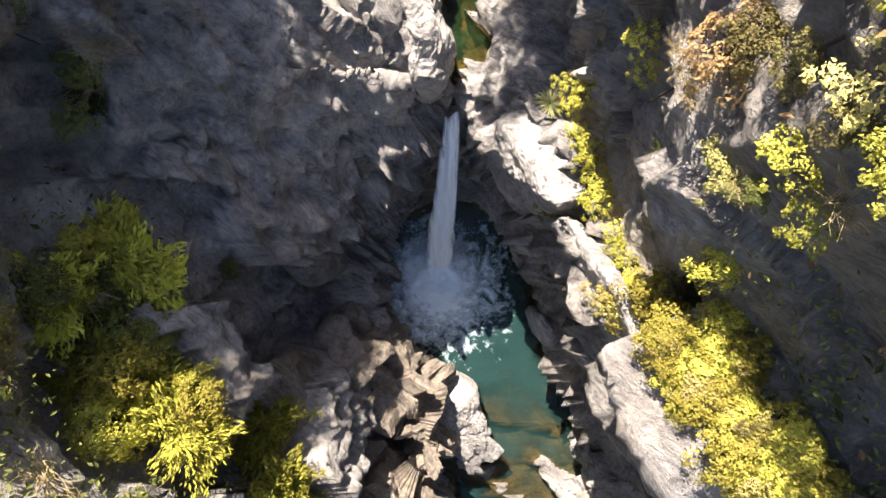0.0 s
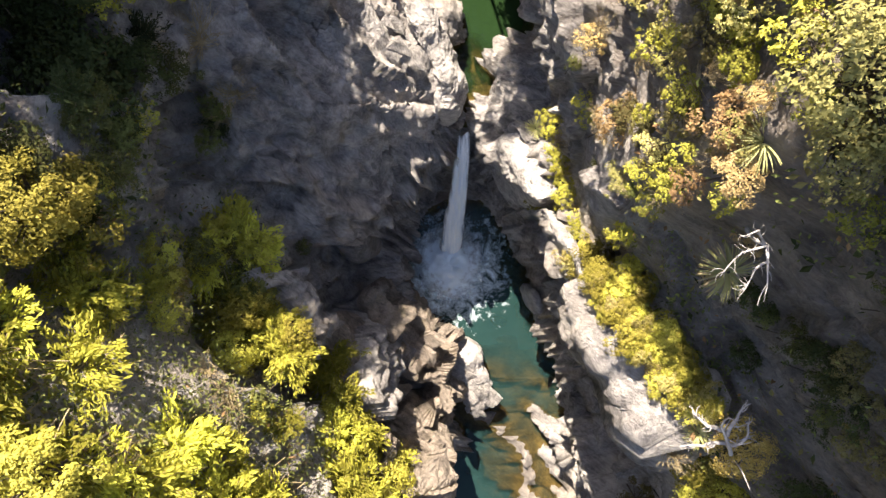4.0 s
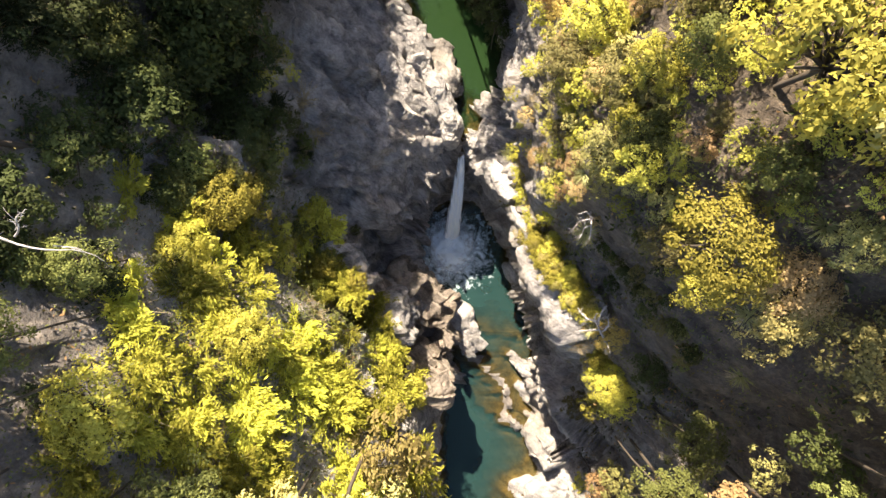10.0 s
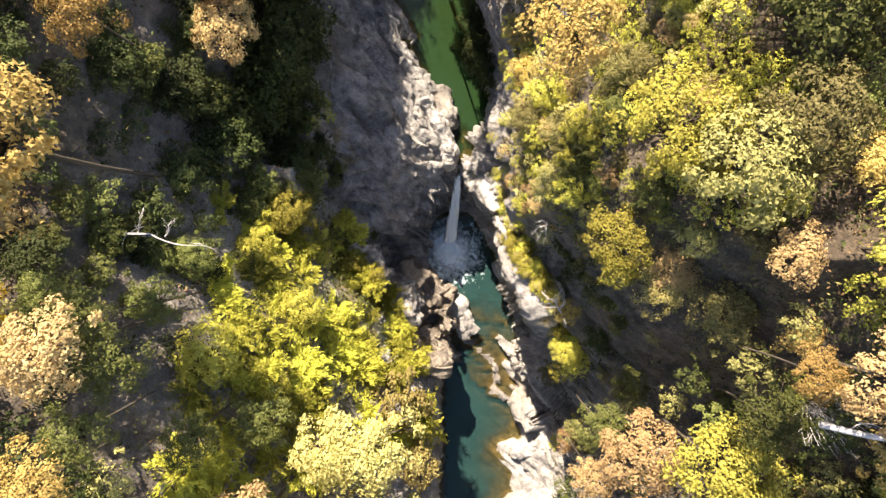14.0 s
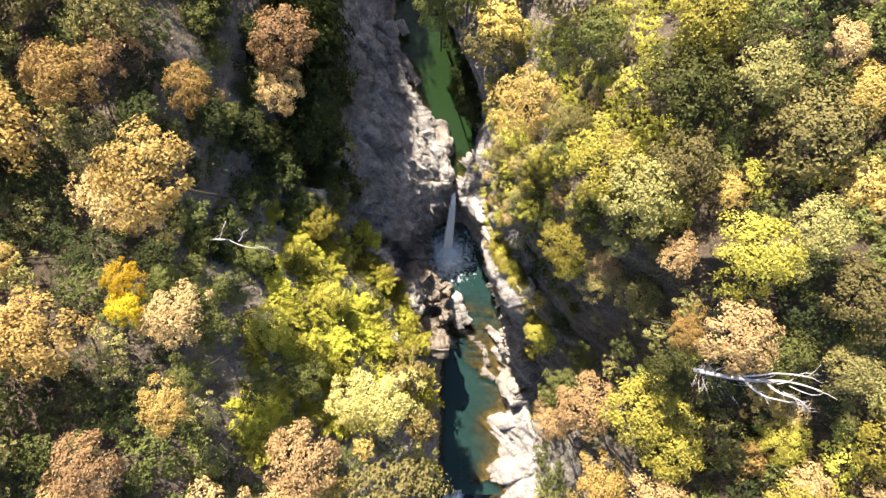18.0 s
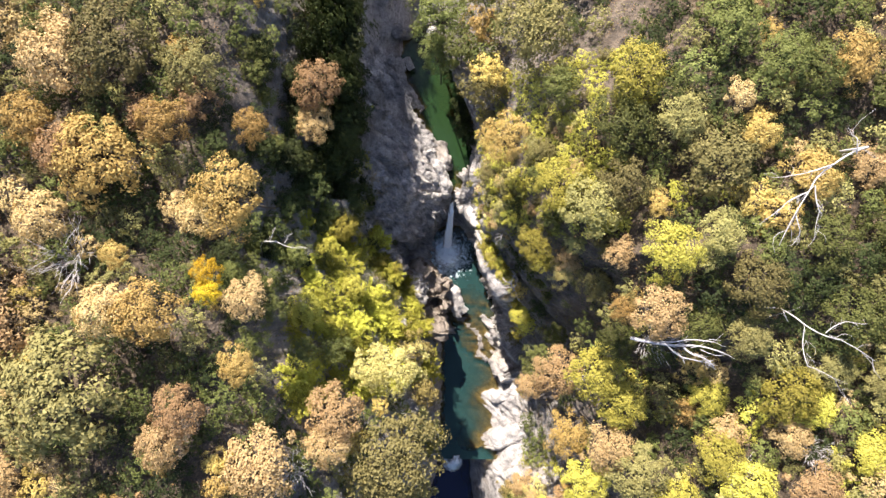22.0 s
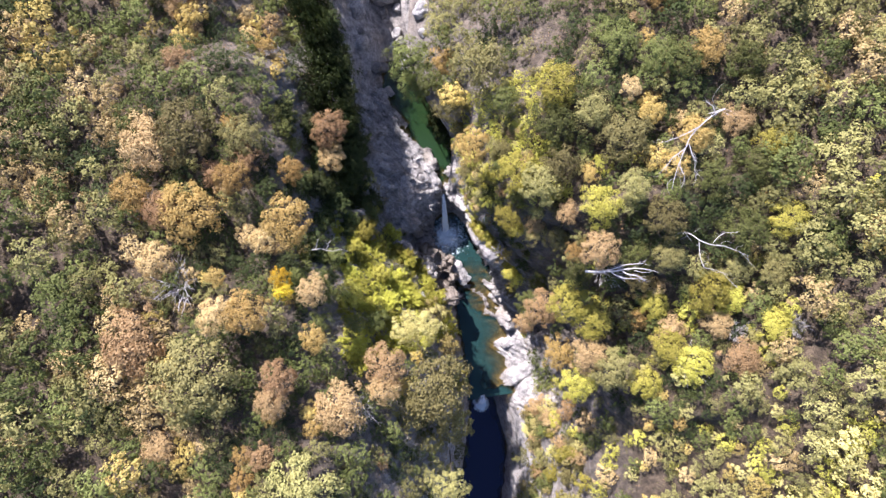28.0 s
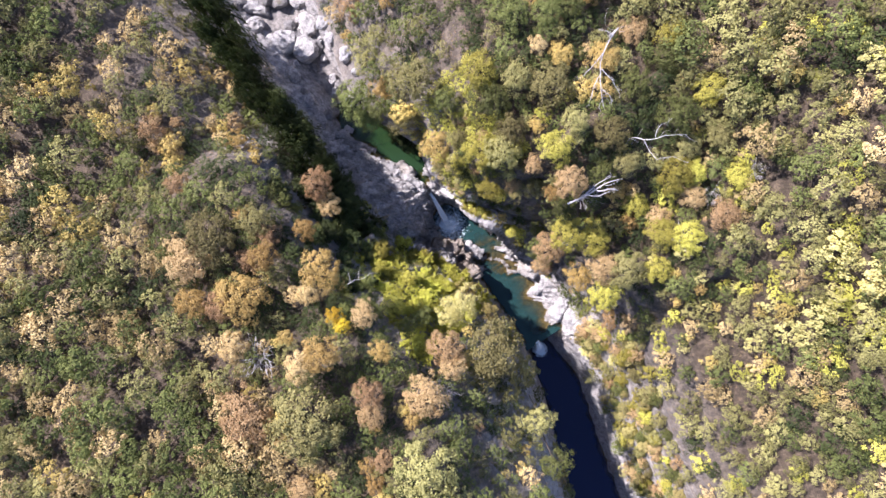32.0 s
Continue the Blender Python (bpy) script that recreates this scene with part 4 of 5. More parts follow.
KINDS = {
    "lime": "leafy bush with bright lime yellow leaves", "green": "leafy green tree on the hillside", "dark": "green shrub with leaves coloured dark for shade",
    "olive": "dense olive green tree on the slope", "gold": "autumn tree with golden leaves", "tan": "autumn tree with tan orange leaves",
    "yellow": "small tree with bright yellow leaves", "pale": "tree with pale yellow green leaves above the stream",
}
PROTO = {}
for kn, (key, lab) in enumerate(KINDS.items()):
    PROTO[key] = [make_tree(100 * kn + i, key, lab, lobes=26 + 5 * i, per=70, size=0.042, ragged=0.26 + 0.12 * i) for i in range(1 if key == "yellow" else 3)]
for kn, key in enumerate(("lime", "olive", "green", "gold", "pale", "tan", "yellow")):
    PROTO["fine_" + key] = [make_tree(700 + 10 * kn + i, key, KINDS[key], lobes=46, per=110, size=0.03, ragged=0.24 + 0.2 * i) for i in range(2)]
PROTO["bamboo"] = [make_bamboo(900 + i, "bamboo", "thicket of arching canes with feathery yellow green leaves") for i in range(3)]
# the same canes in the dark leaf: a shaded copy of the bamboo
PROTO["dark_bamboo"] = [make_bamboo(930 + i, "dark", "thicket of canes with leaves darkened for shade") for i in range(2)]
PROTO["rosette"] = [make_rosette(960 + i, "spiky rosette plant with narrow pale green blades") for i in range(2)]
PROTO["twigs"] = [make_twigs(970 + i, "leafless grey bush of thin twigs", DEADWOOD) for i in range(2)]
PROTO["straw"] = [make_twigs(980 + i, "dry straw coloured bush on the rock edge", STRAW, name="dry_bush") for i in range(2)]
USED = set()
FAR = []   # the far woods, joined further down
COUNT = {"tree": 0, "autumn_tree": 0, "shrub": 0}
rnd = random.Random(11)
placed = []


def plant(key, x, y, radius, height, far=False, z=None, tall=False):
    gz, _ = ground_z(x, y)
    gz = gz if z is None else z
    if not tall and x > 0 and y - radius < 2.0 and y + radius > -4 and gz + height > 17 and x - radius < 0.9 * (26.5 - gz - 0.6 * height):
        radius = min(radius, 0.65)   # only small growth on the open cliff
        height = min(height, 0.9)
    if not tall and 1 < x < 12 and -5 < y < 12 and gz > 15:   # bushes, not trees, on the slope above the cliff
        radius, height = min(radius, 1.15), min(height, 1.5)
    rise = min(height, 1.45 * radius) if key in LEAF and (tall or key not in ("lime", "dark", "pale", "bamboo")) else height
    turn, squash = rnd.uniform(0, math.tau), rnd.uniform(0.85, 1.15)
    m = Matrix.Translation((x, y, gz + height - rise)) @ Matrix.Rotation(turn, 4, "Z") @ Matrix.Diagonal((radius, radius * squash, rise, 1))
    placed.append((x, y, radius))
    if "fine_" + key in PROTO and radius > 0.95 and (tall or (gz > 12 and 1 < x < 11 and -7 < y < 10) or (-11 < x < -2 and -12 < y < 3) or (radius > 2.3 and abs(x) < 26 and abs(y) < 22)):
        key = "fine_" + key
        far = False
    proto = rnd.choice(PROTO[key])
    kind = proto.name.split(".")[0]
    if far and (kind not in COUNT or COUNT[kind] >= 230 or abs(x) > 26 or abs(y) > 30) or COUNT.get(kind, 0) >= 290:
        key = key.replace("fine_", "")
        key = "tan" if key == "gold" and (x + y) % 1 < 0.6 else key
        FAR.append((key if key in LEAF else "olive", m))
        return None
    if kind in COUNT:
        COUNT[kind] += 1
    if proto.name not in USED:
        USED.add(proto.name)
        proto.matrix_basis = m
        return proto
    ob = copy_thing(proto, Matrix())
    ob.matrix_basis = m
    return ob


CANOPY = np.array([(-14.5, 1.4, 35.9), (-11, 11, 26.4), (-20, 7.2, 34.2), (-21.2, -6.1, 35.2), (-14.8, -10.3, 33), (-19.8, -14.5, 33.3), (-9.4, -15.3, 28), (-14.6, 7.3, 31), (-25, 3.5, 32.5),
                   (-7.9, -12, 24), (-12.9, -2.5, 25), (-8.6, -5.4, 20.5), (-10.1, 0, 18.8), (-17.2, -3, 32.7), (-13.6, -5.2, 34), (-31, -8.8, 29),
                   (3.7, 6, 31.5), (9.8, 2.5, 33.3), (14.2, -1.5, 36), (13.4, -5.5, 34.5), (21.5, -4.7, 33.5), (12.5, -12.3, 28.5), (17, -16, 27), (8, 10.2, 31), (12, 10.6, 34.5),
                   (22, 7.2, 32), (6.3, -1.6, 27.8), (9.3, -3.5, 26.5), (6.8, -8.5, 16.8), (9.8, -15, 22.5), (21.6, -14, 25), (31.5, -3.2, 28.5)])


def canopy(x, y):
    """Height of the tree tops over the slopes."""
    w = ((CANOPY[:, 0] - x) ** 2 + (CANOPY[:, 1] - y) ** 2 + 0.6) ** -1.6
    return float((w * CANOPY[:, 2]).sum() / w.sum())


def crown(key, x, y, radius, top):
    """A tree whose crown stands out of the woods, with its top at a given height."""
    plant(key, x, y, radius, max(1.3 * radius, top - ground_z(x, y)[0]), tall=True)


crown("tan", -27.9, 11.5, 3.26, 32.1)
crown("olive", -23.9, 11.9, 3.48, 32.6)
crown("olive", -18.8, 10.8, 2.47, 32.6)
crown("tan", -11.0, 11.5, 2.55, 26.4)
crown("tan", -11.5, 8.6, 1.8, 24.5)
crown("gold", -30.6, 7.1, 2.77, 32.1)
crown("gold", -25.1, 4.4, 3.71, 32.5)
crown("tan", -27.8, 4.9, 2.24, 32.4)
crown("gold", -19.8, 6.7, 2.14, 34.2)
crown("gold", -14.5, 7.0, 1.63, 31.0)
crown("gold", -14.8, 1.5, 2.80, 35.8)
crown("tan", -29.7, 0.1, 2.28, 31.9)
crown("gold", -23.0, -2.5, 1.22, 33.4)
crown("yellow", -17.1, -3.6, 1.34, 32.6)
crown("yellow", -17.0, -5.0, 1.24, 32.5)
crown("tan", -13.9, -5.3, 1.82, 33.8)
crown("tan", -23.3, -6.2, 2.58, 34.8)
crown("gold", -20.6, -6.4, 2.55, 35.1)
crown("tan", -33.2, -7.9, 3.79, 29.1)
crown("olive", -27.0, -12.4, 5.2, 35.4)
crown("olive", -18.5, -25.0, 4.8, 28.5)
crown("gold", -14.8, -10.2, 1.85, 33.0)
crown("tan", -19.1, -13.6, 2.43, 33.3)
crown("tan", -20.2, -15.7, 2.20, 33.3)
crown("tan", -9.1, -15.2, 3.01, 28.0)
crown("tan", -9.7, -17.6, 2.20, 27.9)
crown("tan", -14.2, -18.3, 3.44, 29.6)
crown("tan", -33.0, -19.1, 2.36, 30.4)
crown("olive", -4.3, -19.3, 4.16, 27.1)
plant("green", -0.8, 18.1, 3.35, 7.0)
crown("gold", 3.9, 6.2, 2.1, 31.5)
crown("olive", 6.0, 14.4, 3.55, 31.5)
plant("olive", 2.9, 12.2, 2.35, 4.9)
plant("olive", 3.5, 2.5, 2.24, 4.7)
plant("olive", 7.4, 6.0, 2.23, 4.7)
crown("lime", 12.8, 10.4, 2.68, 33.5)
crown("green", 12.0, 6.7, 2.78, 32.0)
crown("lime", 8.1, 2.6, 2.79, 31.8)
crown("olive", 9.9, 1.2, 2.69, 33.0)
crown("olive", 12.1, 2.8, 2.46, 33.1)
crown("lime", 14.9, -1.7, 2.35, 34.9)
crown("olive", 18.9, 4.5, 3.26, 32.2)
crown("gold", 21.6, 6.7, 1.92, 32.0)
crown("tan", 30.5, 4.4, 2.01, 30.3)
crown("gold", 27.8, 11.6, 2.30, 31.6)
crown("olive", 21.4, -4.2, 2.67, 33.5)
crown("green", 29.6, -6.5, 2.78, 27.9)
crown("tan", 14.2, -6.0, 2.13, 34.4)
crown("olive", 11.8, -4.6, 1.90, 27.3)
plant("olive", 6.5, -1.5, 1.93, 4.0)
crown("lime", 12.0, -11.7, 2.77, 27.4)
crown("lime", 14.2, -14.4, 2.85, 26.3)
crown("tan", 9.3, -12.3, 2.47, 24.3)
crown("lime", 21.9, -18.4, 2.47, 25.0)
crown("lime", 21.0, -13.7, 1.93, 24.0)
crown("tan", 27.3, -16.5, 2.05, 26.5)
crown("lime", 26.6, -13.0, 2.91, 25.6)
crown("lime", 28.6, -13.9, 2.31, 26.3)
crown("lime", 34.1, -6.2, 2.36, 27.6)
crown("lime", 34.3, 1.7, 2.11, 28.0)
crown("green", 19.2, 13.5, 2.57, 31.4)
crown("green", 25.4, 11.0, 2.35, 30.9)
crown("green", 22.7, 11.4, 2.34, 31.0)
crown("green", 32.1, 9.9, 2.40, 29.9)
crown("gold", 25.6, 3.6, 2.30, 31.6)
crown("olive", 15.8, 7.6, 2.23, 33.0)
crown("olive", 18.6, -0.6, 1.94, 33.5)
crown("green", 27.1, -1.0, 2.27, 29.1)
crown("green", 31.9, -0.5, 2.25, 27.6)
crown("green", 18.4, -7.3, 2.17, 31.0)
crown("olive", 21.4, -8.0, 1.93, 31.9)
crown("green", 12.8, -8.7, 1.86, 29.3)
crown("lime", 24.1, -20.7, 2.62, 25.5)
crown("tan", 29.1, -20.5, 2.53, 27.2)
crown("lime", 32.8, -17.5, 2.38, 26.9)
crown("olive", 33.4, -11.5, 2.30, 28.7)
crown("olive", 15.8, -19.9, 2.81, 26.7)
crown("tan", 13.3, -18.2, 2.58, 25.8)
crown("gold", 10.4, -18.0, 2.40, 23.6)
crown("lime", 11.6, -21.6, 2.34, 24.5)
crown("lime", 19.0, -22.4, 2.31, 25.7)
crown("olive", 29.3, -10.5, 2.19, 28.6)
plant("lime", -10.1, 0.0, 1.76, 2.0)
plant("lime", -11.3, 0.5, 1.40, 1.6)
plant("lime", -11.4, -2.0, 1.54, 1.7)
crown("pale", -4.4, -11.9, 2.63, 25.0)
crown("pale", -6.6, -12.3, 2.17, 24.2)
crown("green", -12.7, -6.0, 1.43, 32.1)
crown("lime", -11.9, -7.1, 1.76, 25.5)
crown("green", -9.8, -10.5, 1.64, 24.4)
crown("green", -11.5, -10.0, 1.46, 28.2)
crown("green", -13.5, -4.4, 1.09, 31.9)
crown("green", -13.0, -4.3, 1.22, 27.9)
crown("green", -14.2, -8.7, 1.42, 31.6)
crown("green", -15.6, -3.7, 1.22, 30.8)
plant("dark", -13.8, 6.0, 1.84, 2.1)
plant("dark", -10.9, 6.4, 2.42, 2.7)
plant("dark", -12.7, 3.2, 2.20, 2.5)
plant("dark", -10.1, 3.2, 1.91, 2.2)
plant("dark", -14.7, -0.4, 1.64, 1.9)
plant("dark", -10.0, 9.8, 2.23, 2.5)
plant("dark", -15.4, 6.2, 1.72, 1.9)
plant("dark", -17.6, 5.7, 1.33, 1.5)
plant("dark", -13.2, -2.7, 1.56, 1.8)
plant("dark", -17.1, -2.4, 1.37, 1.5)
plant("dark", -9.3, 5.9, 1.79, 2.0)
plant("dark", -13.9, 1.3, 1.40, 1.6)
plant("olive", 3.2, 4.4, 1.22, 2.6)
plant("olive", 4.6, 3.5, 1.50, 3.1)
plant("green", 6.6, 4.0, 1.20, 2.5)
plant("lime", 7.8, -2.9, 1.39, 1.6)
plant("green", 7.8, 0.4, 1.12, 2.3)
crown("lime", 10.7, 0.4, 1.20, 31.4)
plant("olive", 11.2, -1.5, 1.00, 2.1)
crown("tan", 9.4, -2.7, 1.31, 26.7)
crown("gold", 11.8, -5.9, 1.12, 33.0)
plant("gold", 13.8, -5.4, 1.05, 2.2)
crown("green", 8.1, -11.7, 1.60, 21.2)
crown("green", 9.7, -9.9, 1.44, 20.0)
plant("lime", 7.8, -9.2, 1.37, 1.6)
plant("lime", 6.9, -7.3, 0.93, 1.2)
plant("olive", 7.4, -11.7, 1.12, 2.3)
crown("tan", 7.0, -13.8, 1.47, 23.0)
plant("olive", 9.7, -1.4, 1.03, 2.1)
plant("olive", 4.3, 1.3, 1.07, 2.2)
plant("green", 5.2, 1.5, 1.03, 2.1)
plant("lime", 3.7, -1.5, 0.79, 1.8)
plant("lime", 4.0, -2.2, 0.70, 1.8)
plant("lime", 4.0, -3.2, 0.60, 1.5)
plant("lime", 3.8, -0.6, 0.50, 1.2)
plant("olive", 2.8, 0.5, 0.46, 1.2)
plant("tan", 2.7, 3.7, 0.40, 1.0)
plant("olive", 4.4, 0.5, 0.70, 1.5)
plant("lime", 4.8, 2.4, 0.65, 1.2)
plant("green", 5.5, 2.2, 0.48, 1.2)
plant("olive", 5.2, 0.3, 0.48, 1.2)
plant("lime", 6.8, -8.1, 0.92, 1.2)
plant("lime", 7.5, -8.1, 0.87, 1.2)
plant("lime", 7.4, -10.4, 1.03, 1.2)
plant("dark", 8.5, -7.5, 0.99, 1.2)
plant("dark", 6.5, -2.8, 0.58, 1.2)
plant("dark", 6.6, -3.5, 0.50, 1.2)
plant("tan", 5.3, -1.6, 0.25, 0.8)
plant("tan", 5.2, -0.8, 0.34, 1.2)
plant("lime", 3.1, 1.3, 0.31, 1.2)
plant("lime", 2.9, 0.3, 0.25, 1.0)
plant("lime", 3.7, -2.7, 0.42, 1.4)
plant("lime", 4.6, -1.9, 0.40, 1.5)
plant("lime", -5.3, -4.1, 0.78, 1.6)
plant("lime", -5.6, -3.7, 0.57, 1.2)
plant("lime", -6.9, -3.3, 0.87, 2.0)
plant("lime", -7.7, -3.5, 0.85, 2.0)
plant("lime", -7.5, -4.6, 1.03, 2.0)
plant("lime", -5.3, -5.0, 0.66, 1.4)
plant("green", -8.1, -1.4, 0.87, 2.0)
plant("lime", -8.2, -0.5, 0.65, 1.6)
plant("lime", -7.8, 0.1, 0.37, 0.8)
plant("green", -7.4, -1.9, 0.44, 1.0)
plant("green", -8.6, 1.8, 0.56, 1.2)
plant("dark", -8.6, 3.8, 0.80, 1.5)
plant("green", -7.0, -0.9, 0.36, 0.8)
plant("green", -5.9, -1.3, 0.40, 0.7)


for ck, cx0, cy0, cr, ct in (("lime", -10.1, 0.0, 1.5, 18.9), ("lime", -11.6, -2.0, 1.4, 19.7), ("green", -12.9, -2.5, 1.3, 24.2), ("lime", -8.6, -5.4, 1.4, 20.6), ("lime", 6.6, -1.6, 1.7, 28.2),
                             ("pale", 9.3, -3.5, 1.5, 26.4), ("green", 8.0, 10.2, 1.9, 30.8), ("lime", 4.6, 0.6, 0.9, 26.6), ("lime", 6.9, -8.5, 1.0, 16.8)):
    crown(ck, cx0, cy0, cr, ct)
crown("green", -1.0, 15.8, 2.3, 21.0)
for k in range(16):   # growth added over the upper pool's far edge, dark-leaved for its black shade
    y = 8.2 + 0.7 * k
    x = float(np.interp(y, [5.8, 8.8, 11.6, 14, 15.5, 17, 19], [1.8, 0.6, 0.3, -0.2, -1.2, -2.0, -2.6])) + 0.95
    # also placed to block the sun from the right part of the water
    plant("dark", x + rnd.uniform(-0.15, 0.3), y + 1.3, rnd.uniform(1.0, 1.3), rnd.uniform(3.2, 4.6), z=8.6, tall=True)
for k in range(27):   # tall dark growth added to shade the shelf
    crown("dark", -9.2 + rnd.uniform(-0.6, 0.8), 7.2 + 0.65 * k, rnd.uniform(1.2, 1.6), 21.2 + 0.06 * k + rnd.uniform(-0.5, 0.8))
for k in range(60):   # low growth on the shaded bank, mostly in the shade-coloured dark leaf
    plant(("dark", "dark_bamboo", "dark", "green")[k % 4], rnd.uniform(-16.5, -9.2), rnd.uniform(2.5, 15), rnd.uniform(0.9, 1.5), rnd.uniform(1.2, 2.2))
for k in range(150):   # bushes on the bank of the lower gorge
    y = rnd.uniform(-62, -29)
    x = float(np.interp(y, [-62, -40, -29], [0.5, 5.6, 7.5])) + rnd.uniform(0, 7)
    plant(("olive", "lime", "green", "pale", "tan", "olive")[k % 6], x, y, rnd.uniform(0.8, 1.9), rnd.uniform(1.2, 2.4))


def free(x, y, r, tight=0.6):
    return all((x - a) ** 2 + (y - b) ** 2 > (tight * (r + c)) ** 2 for a, b, c in placed)


def bank(x, y):
    """Whether a plant may grow here: above the bare rock of the gorge."""
    gz, nrm = ground_z(x, y)
    edge_l = float(np.interp(y, [-60, -40, -20, -9, -3, 4, 12, 25, 60], [-11, -4.6, -1.3, -4.0, -6.6, -8.9, -9.6, -10.5, -11]))
    edge_r = float(np.interp(y, [-60, -40, -26, -12, -6, 0, 8, 25, 60], [0.5, 5.2, 9.6, 8.2, 6.0, 3.8, 2.6, 2.0, 2]))
    if 5.5 < x < 11.5 and -8 < y < -1.3 and rnd.random() < 0.75:   # the bare shaded gully
        return False
    return (x < edge_l or x > edge_r) and nrm.z > 0.12


def zone(x, y):
    u = rnd.random()
    # near the gorge, extra dark foliage stands in for shade between crowns
    if abs(x) < 30 and abs(y) < 30 and rnd.random() < (0.55 if x < 0 else 0.42):
        return "dark" if u < 0.5 else "green"
    if x < 0:
        if x > -13 and y > 0.5 and y < 22:
            return "dark" if u < 0.75 else "dark_bamboo" if u < 0.92 else "green"
        if x > -13 and -14 < y <= 0.5:
            return "bamboo" if u < 0.6 else "lime" if u < 0.85 else "green"
        if x > -10:
            return "olive" if u < 0.4 else "green" if u < 0.7 else "pale" if u < 0.85 else "gold"
        return "tan" if u < 0.15 else "gold" if u < 0.3 else "olive" if u < 0.58 else "green" if u < 0.9 else "dark"
    if y < -14 and y > -46:
        return "pale" if u < 0.2 else "lime" if u < 0.36 else "olive" if u < 0.58 else "green" if u < 0.78 else "tan" if u < 0.87 else "gold" if u < 0.95 else "twigs"
    if y > 6:
        return "olive" if u < 0.36 else "lime" if u < 0.42 else "green" if u < 0.74 else "gold" if u < 0.8 else "tan" if u < 0.88 else "dark"
    return "olive" if u < 0.4 else "lime" if u < 0.54 else "green" if u < 0.76 else "gold" if u < 0.83 else "tan" if u < 0.92 else "dark"


def scatter(n, x0, x1, y0, y1, r0, r1, tight=0.6, key=None):
    done = 0
    for _ in range(n * 8):
        if done >= n:
            break
        x, y, r = rnd.uniform(x0, x1), rnd.uniform(y0, y1), rnd.uniform(r0, r1)
        if math.hypot(x, y + 2) > 72 or not free(x, y, r, tight) or not bank(x, y):
            continue
        k = key or zone(x, y)
        if k in ("lime", "pale") and (abs(x) > 26 or abs(y) > 30) and not (x > 5 and y < -10) and rnd.random() < 0.65:
            k = "olive"
        if key is None and -17 < x < -8.5 and 1.5 < y < 14:   # only low growth on the shaded bank
            k, r = ("dark", "dark_bamboo", "dark", "green", "dark")[done % 5], min(r, 1.5)
        elif key is None and k in ("olive", "green", "gold", "tan") and abs(x) < 27 and abs(y) < 22:
            plant(k, x, y, r, min(6.5, max(1.3 * r, canopy(x, y) - ground_z(x, y)[0] - rnd.uniform(3.0, 7.5))), True)
            done += 1
            continue
        plant(k, x, y, r, r * (rnd.uniform(0.7, 1.1) if k in ("lime", "bamboo", "twigs", "dark") else rnd.uniform(1.1, 1.9)), key is None)
        done += 1


# tall trees along both edges of the gorge
for tk, tx, ty, tr, th in (("pale", -3.2, -12.0, 2.2, 8), ("bamboo", -2.2, -14.3, 2.1, 4.5), ("pale", -2.2, -16.5, 1.8, 6), ("olive", -2.4, -19.0, 2.0, 7), ("lime", -2.0, -21.5, 1.7, 6), ("olive", -3.0, -25.0, 2.7, 9), ("bamboo", -3.6, -10.0, 1.8, 3.2), ("lime", -2.6, -10.9, 1.3, 3.5),
                           ("olive", -4.5, -31.0, 2.5, 13), ("green", -6.0, -37.0, 2.6, 12), ("lime", 4.2, 5.6, 1.5, 2.6), ("gold", 3.6, 7.4, 1.5, 3.2), ("pale", 3.4, 9.8, 1.8, 4.0),
                           ("lime", 5.4, 3.6, 1.3, 1.8), ("olive", 6.6, 6.2, 1.7, 2.6), ("gold", 3.2, 12.8, 2.0, 5.0),
                           ("green", 0.9, 15.0, 1.8, 6.0), ("gold", 2.6, 17.0, 2.0, 4.5), ("olive", 2.8, 21.0, 2.0, 5.0)):
    plant(tk, tx, ty, tr, th)
for k in range(70):   # bushes along the crest of the rib
    y = -1.2 - 3.8 * (k + 0.5) / 70
    x = float(np.interp(y, [-5.0, -3.5, -2.4, -1.0], [5.4, 4.4, 3.7, 3.15])) + rnd.uniform(-0.25, 0.95)
    plant("lime" if k % 4 else "pale", x, y, rnd.uniform(0.3, 0.58), rnd.uniform(0.5, 0.9), z=max(ground_z(x, y)[0], 13.4 if k % 2 else 12.0))
for k in range(46):   # leafy growth on the slope beside the crevice
    f = rnd.random()
    x, y = -8.6 + 3.2 * f + rnd.uniform(-0.7, 0.5), -1.0 - 5.0 * f + rnd.uniform(-1.2, 0.6)
    plant(("lime", "green", "lime", "bamboo", "lime", "straw")[k % 6], x, y, rnd.uniform(0.45, 0.9), rnd.uniform(0.5, 1.0))
for k in range(40):   # low dark growth higher on that slope
    plant(("dark", "green", "dark", "green")[k % 4], rnd.uniform(-17, -11), rnd.uniform(-5, 3), rnd.uniform(0.8, 1.4), rnd.uniform(1.0, 2.0))
for k in range(16):
    f = k / 15
    plant("lime" if k % 4 else "straw", 3.1 + 0.3 * f + rnd.uniform(-0.15, 0.25), 3.6 - 4.4 * f, rnd.uniform(0.3, 0.5), rnd.uniform(0.4, 0.7), z=10.0 + 3.2 * f)
for k in range(70):
    x, y = rnd.uniform(2.9, 9.5), rnd.uniform(0.9, 8.5)
    plant(("lime", "lime", "pale", "olive", "lime", "tan")[k % 6], x, y, rnd.uniform(0.4, 0.95), rnd.uniform(0.5, 1.0))
for k in range(60):
    x, y = rnd.uniform(3.2, 6.2), rnd.uniform(0.5, 5.0)
    plant(("lime", "pale", "straw", "lime", "olive")[k % 5], x, y, rnd.uniform(0.3, 0.6), rnd.uniform(0.3, 0.6))
